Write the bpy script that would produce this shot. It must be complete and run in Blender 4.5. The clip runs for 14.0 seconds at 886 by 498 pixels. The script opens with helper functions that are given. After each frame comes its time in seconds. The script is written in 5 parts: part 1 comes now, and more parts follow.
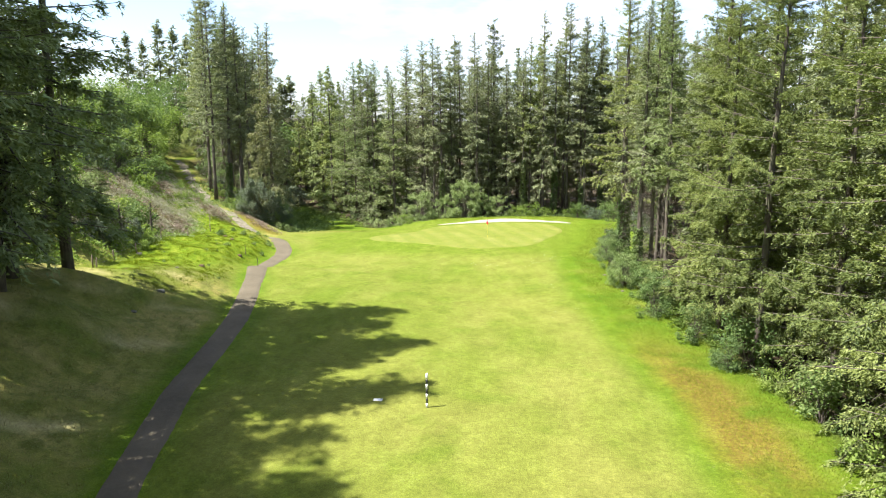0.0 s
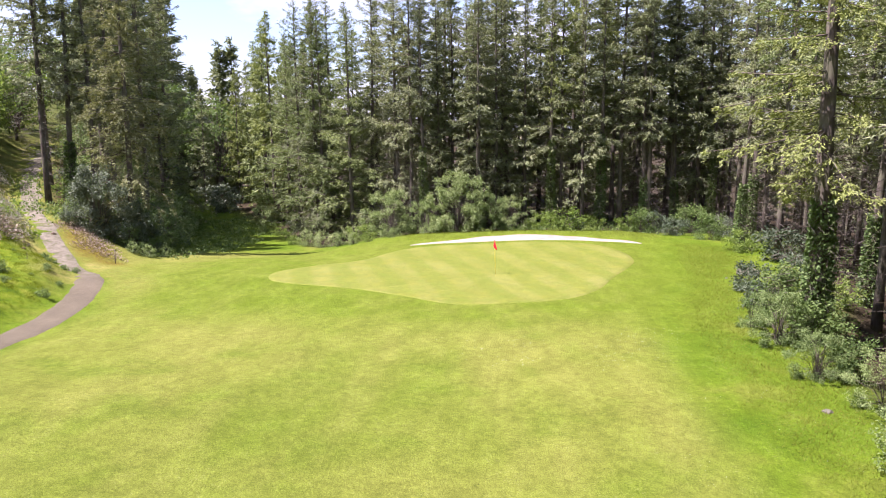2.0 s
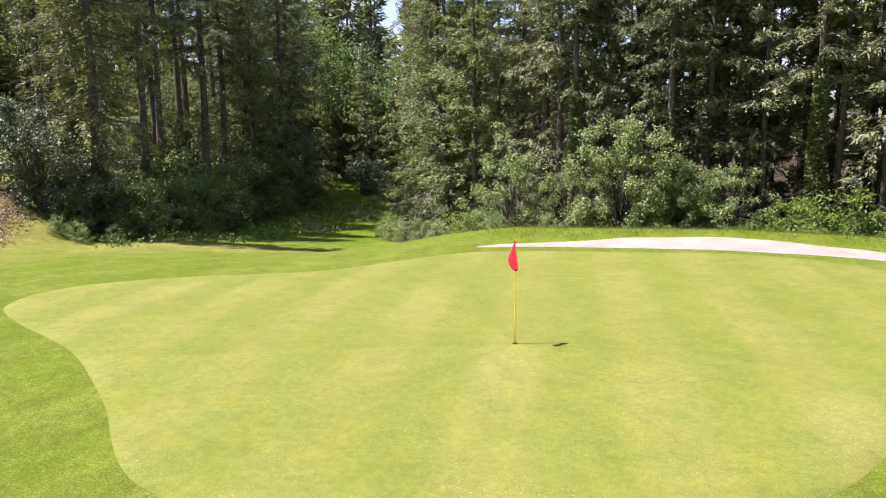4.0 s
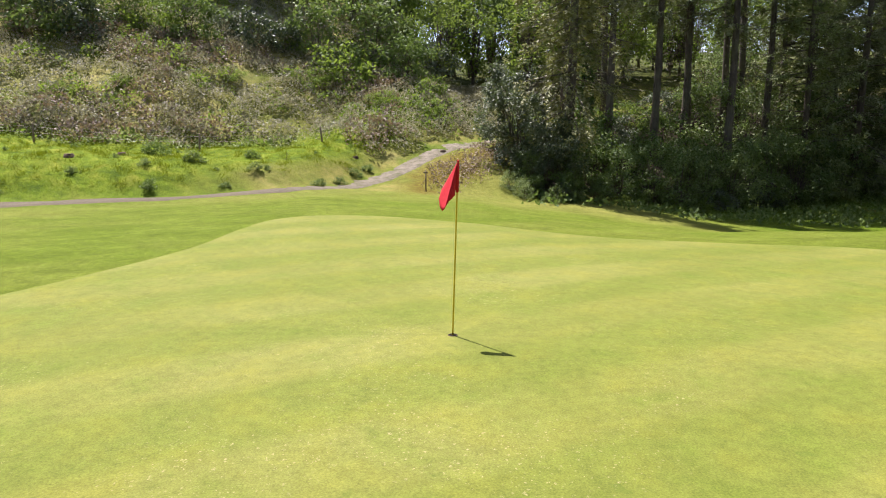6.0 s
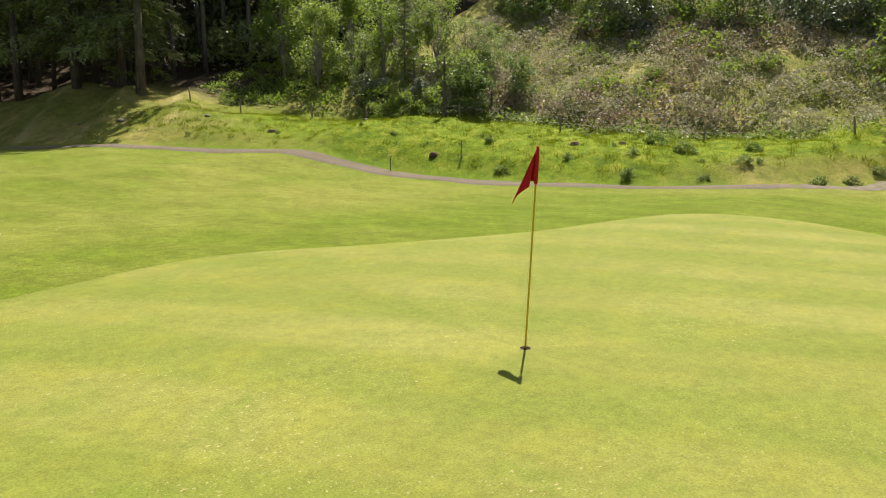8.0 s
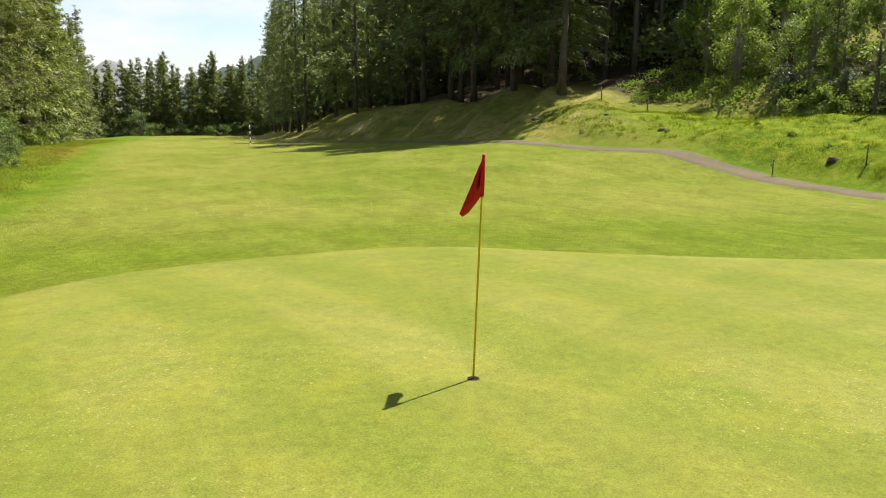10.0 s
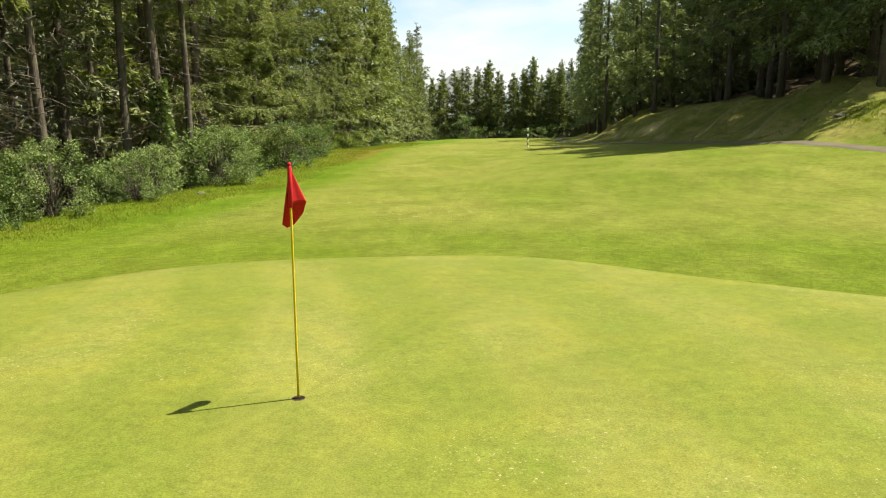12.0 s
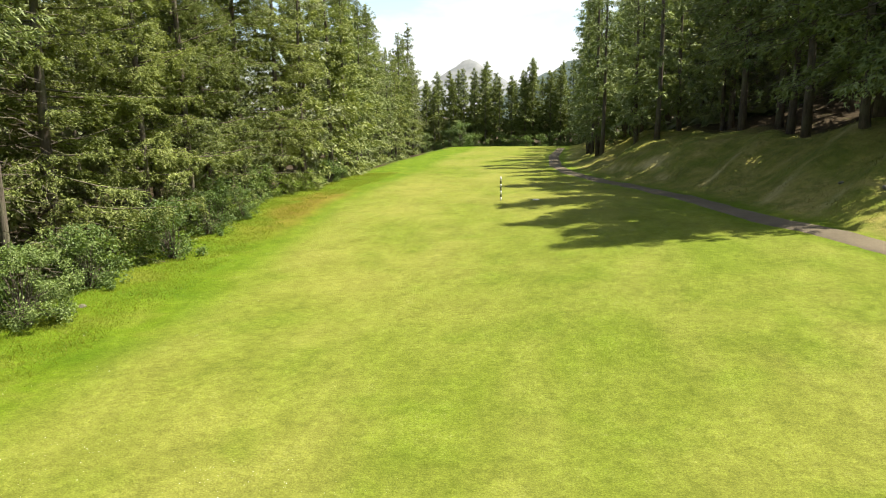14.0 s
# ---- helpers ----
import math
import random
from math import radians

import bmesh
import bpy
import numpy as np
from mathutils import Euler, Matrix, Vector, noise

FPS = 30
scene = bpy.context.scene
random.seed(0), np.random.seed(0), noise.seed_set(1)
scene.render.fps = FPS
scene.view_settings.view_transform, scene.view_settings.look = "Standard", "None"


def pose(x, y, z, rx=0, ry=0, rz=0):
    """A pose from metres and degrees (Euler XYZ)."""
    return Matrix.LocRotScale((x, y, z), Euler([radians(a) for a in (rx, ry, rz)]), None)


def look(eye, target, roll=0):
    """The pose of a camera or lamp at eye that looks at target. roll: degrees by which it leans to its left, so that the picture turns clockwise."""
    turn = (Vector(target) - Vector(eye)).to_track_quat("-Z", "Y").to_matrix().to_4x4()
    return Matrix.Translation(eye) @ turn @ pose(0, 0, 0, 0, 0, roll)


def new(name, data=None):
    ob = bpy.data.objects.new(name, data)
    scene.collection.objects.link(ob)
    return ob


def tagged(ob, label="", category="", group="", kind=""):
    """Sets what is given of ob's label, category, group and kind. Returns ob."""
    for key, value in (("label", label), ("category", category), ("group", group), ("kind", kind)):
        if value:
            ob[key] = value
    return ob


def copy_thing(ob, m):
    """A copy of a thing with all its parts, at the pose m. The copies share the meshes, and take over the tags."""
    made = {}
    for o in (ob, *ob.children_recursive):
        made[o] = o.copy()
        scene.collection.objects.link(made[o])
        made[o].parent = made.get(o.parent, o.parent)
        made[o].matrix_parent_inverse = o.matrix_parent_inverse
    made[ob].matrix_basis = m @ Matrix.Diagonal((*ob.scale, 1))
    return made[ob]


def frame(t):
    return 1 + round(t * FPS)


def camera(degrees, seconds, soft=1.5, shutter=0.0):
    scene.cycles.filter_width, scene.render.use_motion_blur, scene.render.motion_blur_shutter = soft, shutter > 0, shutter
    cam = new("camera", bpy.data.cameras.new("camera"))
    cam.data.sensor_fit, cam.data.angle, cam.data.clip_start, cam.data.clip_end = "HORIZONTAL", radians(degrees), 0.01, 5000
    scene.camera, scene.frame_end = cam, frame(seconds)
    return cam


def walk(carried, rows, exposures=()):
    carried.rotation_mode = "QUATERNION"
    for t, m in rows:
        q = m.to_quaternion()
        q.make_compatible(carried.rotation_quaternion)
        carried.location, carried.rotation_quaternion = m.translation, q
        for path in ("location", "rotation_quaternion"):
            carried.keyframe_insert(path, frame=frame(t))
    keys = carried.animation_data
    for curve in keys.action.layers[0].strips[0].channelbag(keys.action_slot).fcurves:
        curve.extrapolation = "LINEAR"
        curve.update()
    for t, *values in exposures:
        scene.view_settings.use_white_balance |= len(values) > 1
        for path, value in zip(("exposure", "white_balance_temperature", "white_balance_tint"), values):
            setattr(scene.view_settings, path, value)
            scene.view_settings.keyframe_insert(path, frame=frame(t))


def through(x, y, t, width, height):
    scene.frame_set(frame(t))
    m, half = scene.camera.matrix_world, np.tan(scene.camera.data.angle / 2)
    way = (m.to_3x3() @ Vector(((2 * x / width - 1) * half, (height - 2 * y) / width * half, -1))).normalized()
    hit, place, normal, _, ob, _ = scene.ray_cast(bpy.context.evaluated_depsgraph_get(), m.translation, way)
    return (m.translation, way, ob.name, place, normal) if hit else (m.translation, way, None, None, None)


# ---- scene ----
cam = camera(63.3, 14.0, soft=1.1)
PATH = [
    (0, (4.376, -85.998, 13.432), (4.153, -84.04, 13.092), -0.4),
    (0.5, (3.215, -74.763, 12.096), (2.991, -72.805, 11.757), -0.4),
    (1, (2.544, -63.94, 10.501), (2.319, -61.981, 10.168), -0.3),
    (1.5, (2.112, -53.204, 9.636), (1.886, -51.245, 9.307), -0.3),
    (2, (2.13, -44.189, 8.934), (1.89, -42.23, 8.607), -0.4),
    (2.2, (2.255, -40.815, 8.533), (1.988, -38.86, 8.208), -0.4),
    (4.3, (6.499, -10.416, 3.779), (5.346, -8.813, 3.462), -0.6),
    (4.5, (6.868, -8.945, 3.434), (5.594, -7.436, 3.12), -0.5),
    (5, (7.73, -6.007, 2.936), (6.146, -4.829, 2.618), -0.4),
    (5.5, (8.179, -3.656, 2.664), (6.368, -2.869, 2.345), -0.2),
    (6, (8.491, -1.565, 2.499), (6.545, -1.234, 2.179), -0.1),
    (6.5, (8.493, 0.137, 2.41), (6.524, 0.011, 2.083), 0.0),
    (7, (8.178, 1.529, 2.379), (6.283, 0.988, 2.043), 0.1),
    (7.5, (7.478, 2.707, 2.365), (5.713, 1.827, 2.029), 0.0),
    (8, (6.5, 3.735, 2.377), (4.919, 2.558, 2.039), 0.0),
    (8.5, (5.515, 4.551, 2.395), (4.145, 3.135, 2.054), -0.1),
    (9, (4.514, 5.249, 2.431), (3.382, 3.636, 2.089), -0.2),
    (9.2, (4.06, 5.528, 2.442), (3.042, 3.841, 2.098), -0.2),
    (11.3, (-0.744, 6.49, 2.461), (-0.694, 4.52, 2.118), -0.1),
    (11.5, (-1.198, 6.417, 2.455), (-1.058, 4.451, 2.118), -0.5),
    (12, (-2.306, 5.987, 2.47), (-1.999, 4.039, 2.130), -0.8),
    (12.5, (-3.238, 4.815, 2.579), (-2.921, 2.871, 2.233), -0.8),
    (13, (-4.006, 2.502, 3.406), (-3.685, 0.56, 3.051), -0.7),
    (13.5, (-4.353, -0.914, 4.945), (-4.026, -2.853, 4.581), -0.7),
    (14, (-4.364, -5.115, 6.432), (-4.032, -7.052, 6.063), -0.9),
]
walk(cam, [(t, look(e, g, r)) for t, e, g, r in PATH],
     exposures=((0, 1.98, 6050, 12), (2.2, 1.82, 5900, 35), (5, 1.60, 5950, 27), (7.5, 1.40, 6550, 18), (9, 1.38, 6850, 11), (12.3, 1.44, 7050, 6), (13.4, 1.50, 7000, 6), (14, 1.70, 6850, 9)))

# ---- light ----
SUN_AZ, SUN_EL = -113.0, 62.0            # compass angle of the sun from +y, and its height, in degrees
sun = new("sun", bpy.data.lights.new("sun", "SUN"))
sun.data.energy, sun.data.angle, sun.data.color = 5.0, radians(0.55), (1.0, 0.95, 0.86)
sx, sy = math.sin(radians(SUN_AZ)), math.cos(radians(SUN_AZ))
ce = math.cos(radians(SUN_EL))
sun.matrix_world = look((sx * ce * 100, sy * ce * 100, math.sin(radians(SUN_EL)) * 100), (0, 0, 0))

world = bpy.data.worlds.new("sky")
scene.world = world
world.use_nodes = True
wn, wl = world.node_tree.nodes, world.node_tree.links
wn.clear()
w_out, w_bg, w_sky = wn.new("ShaderNodeOutputWorld"), wn.new("ShaderNodeBackground"), wn.new("ShaderNodeTexSky")
w_sky.sky_type, w_sky.sun_disc = "NISHITA", False
w_sky.sun_elevation, w_sky.sun_rotation = radians(SUN_EL), radians(SUN_AZ)
w_sky.dust_density, w_sky.air_density = 1.6, 1.0
w_co, w_map, w_no, w_ra, w_mix = (wn.new(k) for k in ("ShaderNodeTexCoord", "ShaderNodeMapping", "ShaderNodeTexNoise", "ShaderNodeValToRGB", "ShaderNodeMix"))
w_map.inputs["Scale"].default_value = (2.2, 2.2, 7.0)
w_no.inputs["Scale"].default_value, w_no.inputs["Detail"].default_value, w_no.inputs["Roughness"].default_value = 1.6, 7, 0.55
w_ra.color_ramp.elements[0].position, w_ra.color_ramp.elements[1].position = 0.46, 0.66
w_mix.data_type = "RGBA"
w_mix.inputs["B"].default_value = (4.7, 4.85, 5.15, 1)
wl.new(w_co.outputs["Generated"], w_map.inputs["Vector"])
wl.new(w_map.outputs["Vector"], w_no.inputs["Vector"])
wl.new(w_no.outputs["Fac"], w_ra.inputs["Fac"])
wl.new(w_ra.outputs["Color"], w_mix.inputs["Factor"])
wl.new(w_sky.outputs["Color"], w_mix.inputs["A"])
wl.new(w_mix.outputs["Result"], w_bg.inputs["Color"])
w_bg.inputs["Strength"].default_value = 0.08
wl.new(w_bg.outputs["Background"], w_out.inputs["Surface"])

# ---- materials ----


class Nodes:
    """A small builder for node materials."""

    def __init__(self, name):
        self.mat = bpy.data.materials.new(name)
        self.mat.use_nodes = True
        self.n, self.l = self.mat.node_tree.nodes, self.mat.node_tree.links
        self.n.clear()
        self.out = self.n.new("ShaderNodeOutputMaterial")
        self.co = self.n.new("ShaderNodeTexCoord")
        self.geo = self.n.new("ShaderNodeNewGeometry")

    def put(self, sock, value):
        if isinstance(value, bpy.types.NodeSocket):
            self.l.new(value, sock)
        else:
            sock.default_value = value

    def noise(self, scale, detail=3, rough=0.55, stretch=None, obj=False):
        n = self.n.new("ShaderNodeTexNoise")
        n.inputs["Scale"].default_value, n.inputs["Detail"].default_value, n.inputs["Roughness"].default_value = scale, detail, rough
        vec = self.co.outputs["Object"] if obj else self.geo.outputs["Position"]
        if stretch:
            m = self.n.new("ShaderNodeMapping")
            m.inputs["Scale"].default_value = stretch[:3]
            if len(stretch) > 3:
                m.inputs["Rotation"].default_value = (0, 0, stretch[3])
            self.l.new(vec, m.inputs["Vector"])
            vec = m.outputs["Vector"]
        self.l.new(vec, n.inputs["Vector"])
        return n.outputs["Fac"]

    def ramp(self, fac, stops):
        r = self.n.new("ShaderNodeValToRGB")
        els = r.color_ramp.elements
        while len(els) < len(stops):
            els.new(0.5)
        for e, (p, c) in zip(els, stops):
            e.position = p
            e.color = (*c, 1) if len(c) == 3 else c
        self.put(r.inputs["Fac"], fac)
        return r.outputs["Color"]

    def grey(self, fac, a, b, lo=0.0, hi=1.0):
        m = self.n.new("ShaderNodeMapRange")
        for k, v in (("Value", fac), ("From Min", a), ("From Max", b), ("To Min", lo), ("To Max", hi)):
            self.put(m.inputs[k], v)
        return m.outputs["Result"]

    def mix(self, fac, a, b, blend="MIX"):
        m = self.n.new("ShaderNodeMix")
        m.data_type, m.blend_type = "RGBA", blend
        for k, v in (("Factor", fac), ("A", a), ("B", b)):
            self.put(m.inputs[k], (*v, 1) if isinstance(v, tuple) and len(v) == 3 else v)
        return m.outputs["Result"]

    def math(self, op, a, b=0.0):
        m = self.n.new("ShaderNodeMath")
        m.operation = op
        self.put(m.inputs[0], a)
        self.put(m.inputs[1], b)
        return m.outputs["Value"]

    def attr(self, name):
        a = self.n.new("ShaderNodeAttribute")
        a.attribute_name = name
        return a.outputs["Fac"]

    def rand(self):
        return self.n.new("ShaderNodeObjectInfo").outputs["Random"]

    def island(self):
        return self.geo.outputs["Random Per Island"]

    def bump(self, height, strength, distance):
        b = self.n.new("ShaderNodeBump")
        b.inputs["Strength"].default_value, b.inputs["Distance"].default_value = strength, distance
        self.put(b.inputs["Height"], height)
        return b.outputs["Normal"]

    def done(self, color, rough=0.8, normal=None, metal=0.0, spec=0.3, through=0.0, through_color=None):
        p = self.n.new("ShaderNodeBsdfPrincipled")
        self.put(p.inputs["Base Color"], (*color, 1) if isinstance(color, tuple) and len(color) == 3 else color)
        self.put(p.inputs["Roughness"], rough)
        self.put(p.inputs["Metallic"], metal)
        self.put(p.inputs["Specular IOR Level"], spec)
        if normal is not None:
            self.l.new(normal, p.inputs["Normal"])
        shader = p.outputs["BSDF"]
        if through:
            t = self.n.new("ShaderNodeBsdfTranslucent")
            self.put(t.inputs["Color"], through_color if through_color is not None else color)
            s = self.n.new("ShaderNodeMixShader")
            s.inputs["Fac"].default_value = through
            self.l.new(shader, s.inputs[1])
            self.l.new(t.outputs["BSDF"], s.inputs[2])
            shader = s.outputs["Shader"]
        self.l.new(shader, self.out.inputs["Surface"])
        return self.mat


def leaf_material(name, dark, light, tip, rough=0.6, through=0.42, spec=0.25):
    """Leaves or needles: every leaf has a tone of its own, and every plant too."""
    m = Nodes(name)
    c = m.ramp(m.island(), [(0.0, tuple(v * 0.72 for v in dark)), (0.55, light), (1.0, tip)])
    big = m.noise(0.35, 2)
    c = m.mix(1.0, c, m.grey(m.noise(16, 3, 0.7), 0.3, 0.7, 0.65, 1.35), "MULTIPLY")
    c = m.mix(m.grey(big, 0.3, 0.7, 0.0, 0.45), c, dark)
    c = m.mix(0.42, c, m.ramp(m.rand(), [(0, dark), (0.5, light), (1, tip)]))
    back = m.mix(0.6, c, (light[0] * 1.5, light[1] * 1.55, light[2] * 0.7))
    return m.done(c, rough, spec=spec, through=through, through_color=back)


def bark_material(name, a, b, moss=None):
    m = Nodes(name)
    v = m.noise(9, 6, 0.65, (1, 1, 0.18), obj=True)
    c = m.ramp(v, [(0.3, a), (0.7, b)])
    c = m.mix(m.grey(m.noise(1.2, 3, obj=True), 0.45, 0.7), c, moss or tuple(x * 1.25 for x in b))
    return m.done(c, 0.95, m.bump(v, 0.9, 0.04), spec=0.1)


def ground_material():
    m = Nodes("grass_ground")
    n1, n2, n3, n4, n5 = m.noise(0.06, 3), m.noise(0.33, 4), m.noise(1.3, 5, 0.62), m.noise(5, 5, 0.65), m.noise(26, 4, 0.7)
    blotch, fleck = m.noise(0.8, 8, 0.74, (1, 0.55, 1)), m.noise(2.6, 7, 0.78)
    drift = m.noise(0.17, 4, 0.6, (1.0, 0.3, 1))
    mown = m.ramp(n1, [(0.32, (0.080, 0.108, 0.010)), (0.5, (0.110, 0.125, 0.019)), (0.70, (0.136, 0.138, 0.028))])
    mown = m.mix(m.grey(drift, 0.45, 0.68, 0, 0.75), mown, (0.140, 0.142, 0.030))
    mown = m.mix(m.grey(n2, 0.53, 0.72, 0, 0.5), mown, (0.064, 0.102, 0.006))
    rough = m.ramp(n2, [(0.3, (0.050, 0.090, 0.004)), (0.55, (0.072, 0.110, 0.006)), (0.75, (0.112, 0.126, 0.018))])
    c = m.mix(m.attr("mown"), rough, mown)
    c = m.mix(m.math("MULTIPLY", m.attr("apron"), m.grey(n2, 0.25, 0.6, 0.45, 0.9)), c, (0.074, 0.106, 0.007))
    meadow = m.ramp(n3, [(0.28, (0.038, 0.072, 0.004)), (0.5, (0.090, 0.132, 0.005)), (0.72, (0.150, 0.164, 0.018))])
    c = m.mix(m.attr("meadow"), c, meadow)
    bank = m.ramp(n2, [(0.3, (0.096, 0.120, 0.017)), (0.5, (0.166, 0.160, 0.035)), (0.7, (0.250, 0.208, 0.070))])
    bank = m.mix(m.grey(n3, 0.5, 0.7, 0, 0.6), bank, (0.064, 0.090, 0.012))
    bank = m.mix(m.grey(blotch, 0.47, 0.60, 0, 0.75), bank, (0.058, 0.072, 0.011))
    # paints sunlight on the spur crests; also pales the ground under the brambles
    bank = m.mix(m.math("MULTIPLY", m.attr("crest"), m.grey(n2, 0.42, 0.62, 0.1, 0.9)), bank, (0.30, 0.26, 0.115))
    c = m.mix(m.attr("bank"), c, bank)
    dry = m.ramp(n4, [(0.35, (0.100, 0.068, 0.016)), (0.6, (0.120, 0.104, 0.013))])
    c = m.mix(m.math("MULTIPLY", m.attr("dry"), m.grey(n2, 0.28, 0.48)), c, dry)
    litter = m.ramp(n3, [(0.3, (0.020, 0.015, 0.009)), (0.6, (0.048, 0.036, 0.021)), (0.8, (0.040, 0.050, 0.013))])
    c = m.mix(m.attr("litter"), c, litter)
    for fac, a, b, lo, hi in ((blotch, 0.34, 0.66, 0.84, 1.16), (fleck, 0.34, 0.66, 0.84, 1.16), (n4, 0.3, 0.7, 0.86, 1.14), (n5, 0.3, 0.7, 0.66, 1.34), (m.noise(75, 2, 0.7), 0.3, 0.7, 0.74, 1.26), (m.noise(11, 4, 0.75, (1, 2.2, 1)), 0.32, 0.68, 0.86, 1.14)):
        c = m.mix(1.0, c, m.grey(fac, a, b, lo, hi), "MULTIPLY")
    c = m.mix(m.math("MULTIPLY", m.grey(m.noise(13, 5, 0.8), 0.56, 0.66, 0, 0.65), m.grey(blotch, 0.46, 0.60)), c, m.mix(m.attr("litter"), (0.20, 0.195, 0.085), (0.06, 0.05, 0.03)))
    hgt = m.math("ADD", m.math("MULTIPLY", n5, 0.5), m.math("MULTIPLY", n4, 0.9))
    return m.done(c, 0.85, m.bump(hgt, 0.8, 0.09), spec=0.04)


def green_material():
    m = Nodes("putting_green_turf")
    n1, n2, n3, n4 = m.noise(0.22, 3), m.noise(1.1, 5, 0.62), m.noise(8, 5, 0.7), m.noise(55, 4, 0.75)
    c = m.ramp(n1, [(0.32, (0.106, 0.120, 0.020)), (0.52, (0.121, 0.131, 0.026)), (0.7, (0.134, 0.140, 0.033))])
    w = m.n.new("ShaderNodeTexWave")
    w.inputs["Scale"].default_value, w.inputs["Distortion"].default_value = 0.12, 0.5
    mp = m.n.new("ShaderNodeMapping")
    mp.inputs["Rotation"].default_value = (0, 0, radians(-20))
    m.l.new(m.geo.outputs["Position"], mp.inputs["Vector"])
    m.l.new(mp.outputs["Vector"], w.inputs["Vector"])
    c = m.mix(m.grey(w.outputs["Fac"], 0.3, 0.7, 0, 0.75), c, (0.096, 0.116, 0.017))
    c = m.mix(m.grey(n2, 0.48, 0.7, 0, 0.32), c, (0.148, 0.138, 0.016))
    c = m.mix(m.grey(n2, 0.46, 0.28, 0, 0.5), c, (0.084, 0.122, 0.012))
    for fac, lo, hi in ((n3, 0.87, 1.13), (n4, 0.68, 1.32), (m.noise(0.55, 6, 0.72, (1, 1, 1)), 0.93, 1.07), (m.noise(2.4, 6, 0.75), 0.90, 1.10)):
        c = m.mix(1.0, c, m.grey(fac, 0.3, 0.7, lo, hi), "MULTIPLY")
    patch = m.math("MULTIPLY", m.grey(m.noise(24, 3, 0.7), 0.62, 0.69), m.grey(m.noise(0.45, 3), 0.45, 0.6))
    c = m.mix(m.math("MULTIPLY", patch, 0.85), c, (0.27, 0.24, 0.11))
    c = m.mix(m.grey(m.noise(17, 3, 0.7), 0.63, 0.70, 0, 0.45), c, (0.060, 0.072, 0.014))
    c = m.mix(m.math("MULTIPLY", m.grey(m.noise(3.1, 3, 0.6), 0.66, 0.72), 0.4), c, (0.06, 0.09, 0.012))
    return m.done(c, 0.8, m.bump(m.math("ADD", n4, m.math("MULTIPLY", n3, 0.6)), 0.4, 0.012), spec=0.06)


def path_material():
    m = Nodes("worn_tarmac_path")
    n1, n2, n3 = m.noise(0.5, 3), m.noise(4, 4, 0.6), m.noise(45, 3, 0.7)
    c = m.ramp(n1, [(0.3, (0.072, 0.059, 0.037)), (0.7, (0.104, 0.086, 0.055))])
    c = m.mix(m.grey(n2, 0.5, 0.75, 0, 0.6), c, (0.118, 0.098, 0.060))
    c = m.mix(m.math("MULTIPLY", m.attr("gravel"), 0.85), c, m.ramp(m.noise(1.6, 5, 0.7), [(0.38, (0.074, 0.086, 0.028)), (0.47, (0.128, 0.112, 0.078)), (0.64, (0.200, 0.174, 0.130))]))
    c = m.mix(m.grey(n3, 0.35, 0.7, 0, 0.4), c, (0.066, 0.057, 0.042))
    return m.done(c, 0.95, m.bump(m.math("ADD", n3, n2), 0.6, 0.03), spec=0.15)


def sand_material():
    m = Nodes("bunker_sand")
    n1, n2 = m.noise(0.9, 4), m.noise(30, 3, 0.7)
    c = m.ramp(n1, [(0.3, (0.180, 0.160, 0.128)), (0.7, (0.240, 0.216, 0.176))])
    return m.done(c, 0.95, m.bump(m.math("ADD", n2, m.math("MULTIPLY", n1, 2)), 0.6, 0.03), spec=0.1)


def plain_material(name, a, b, scale=6, rough=0.6, metal=0.0, bump=0.3, spec=0.35):
    m = Nodes(name)
    v = m.noise(scale, 4, 0.6, obj=True)
    return m.done(m.ramp(v, [(0.3, a), (0.7, b)]), rough, m.bump(v, bump, 0.01), metal, spec)


GROUND, GREEN, TARMAC, SAND = ground_material(), green_material(), path_material(), sand_material()
NEEDLE_SUN = leaf_material("needles_yellow_green", (0.050, 0.072, 0.018), (0.176, 0.210, 0.053), (0.268, 0.292, 0.083), through=0.22)
NEEDLE_DARK = leaf_material("needles_deep_green", (0.076, 0.108, 0.034), (0.162, 0.202, 0.064), (0.235, 0.270, 0.095), through=0.20)
NEEDLE_GREY = leaf_material("needles_grey_green", (0.074, 0.093, 0.043), (0.182, 0.204, 0.092), (0.250, 0.268, 0.126), through=0.22)
NEEDLE_OLIVE = leaf_material("needles_dull_olive", (0.100, 0.110, 0.042), (0.194, 0.200, 0.079), (0.252, 0.252, 0.110), through=0.20)
LEAF_FRESH = leaf_material("leaves_fresh_green", (0.066, 0.108, 0.020), (0.150, 0.212, 0.041), (0.240, 0.285, 0.074), through=0.38, spec=0.12)
LEAF_BIRCH = leaf_material("young_leaves_green", (0.070, 0.115, 0.022), (0.175, 0.245, 0.048), (0.290, 0.335, 0.090), through=0.36, spec=0.2)
LEAF_PALE = leaf_material("leaves_pale_green", (0.070, 0.110, 0.032), (0.165, 0.222, 0.068), (0.285, 0.330, 0.130), through=0.26)
LEAF_MID = leaf_material("leaves_mid_green", (0.054, 0.092, 0.028), (0.110, 0.164, 0.045), (0.187, 0.223, 0.076), through=0.30, spec=0.12)
LEAF_GREY = leaf_material("leaves_glossy_grey_green", (0.026, 0.044, 0.022), (0.080, 0.108, 0.056), (0.185, 0.208, 0.130), rough=0.55, through=0.22, spec=0.3)
LEAF_BRAMBLE = leaf_material("bramble_leaves", (0.140, 0.138, 0.092), (0.238, 0.228, 0.165), (0.355, 0.330, 0.262), through=0.30)
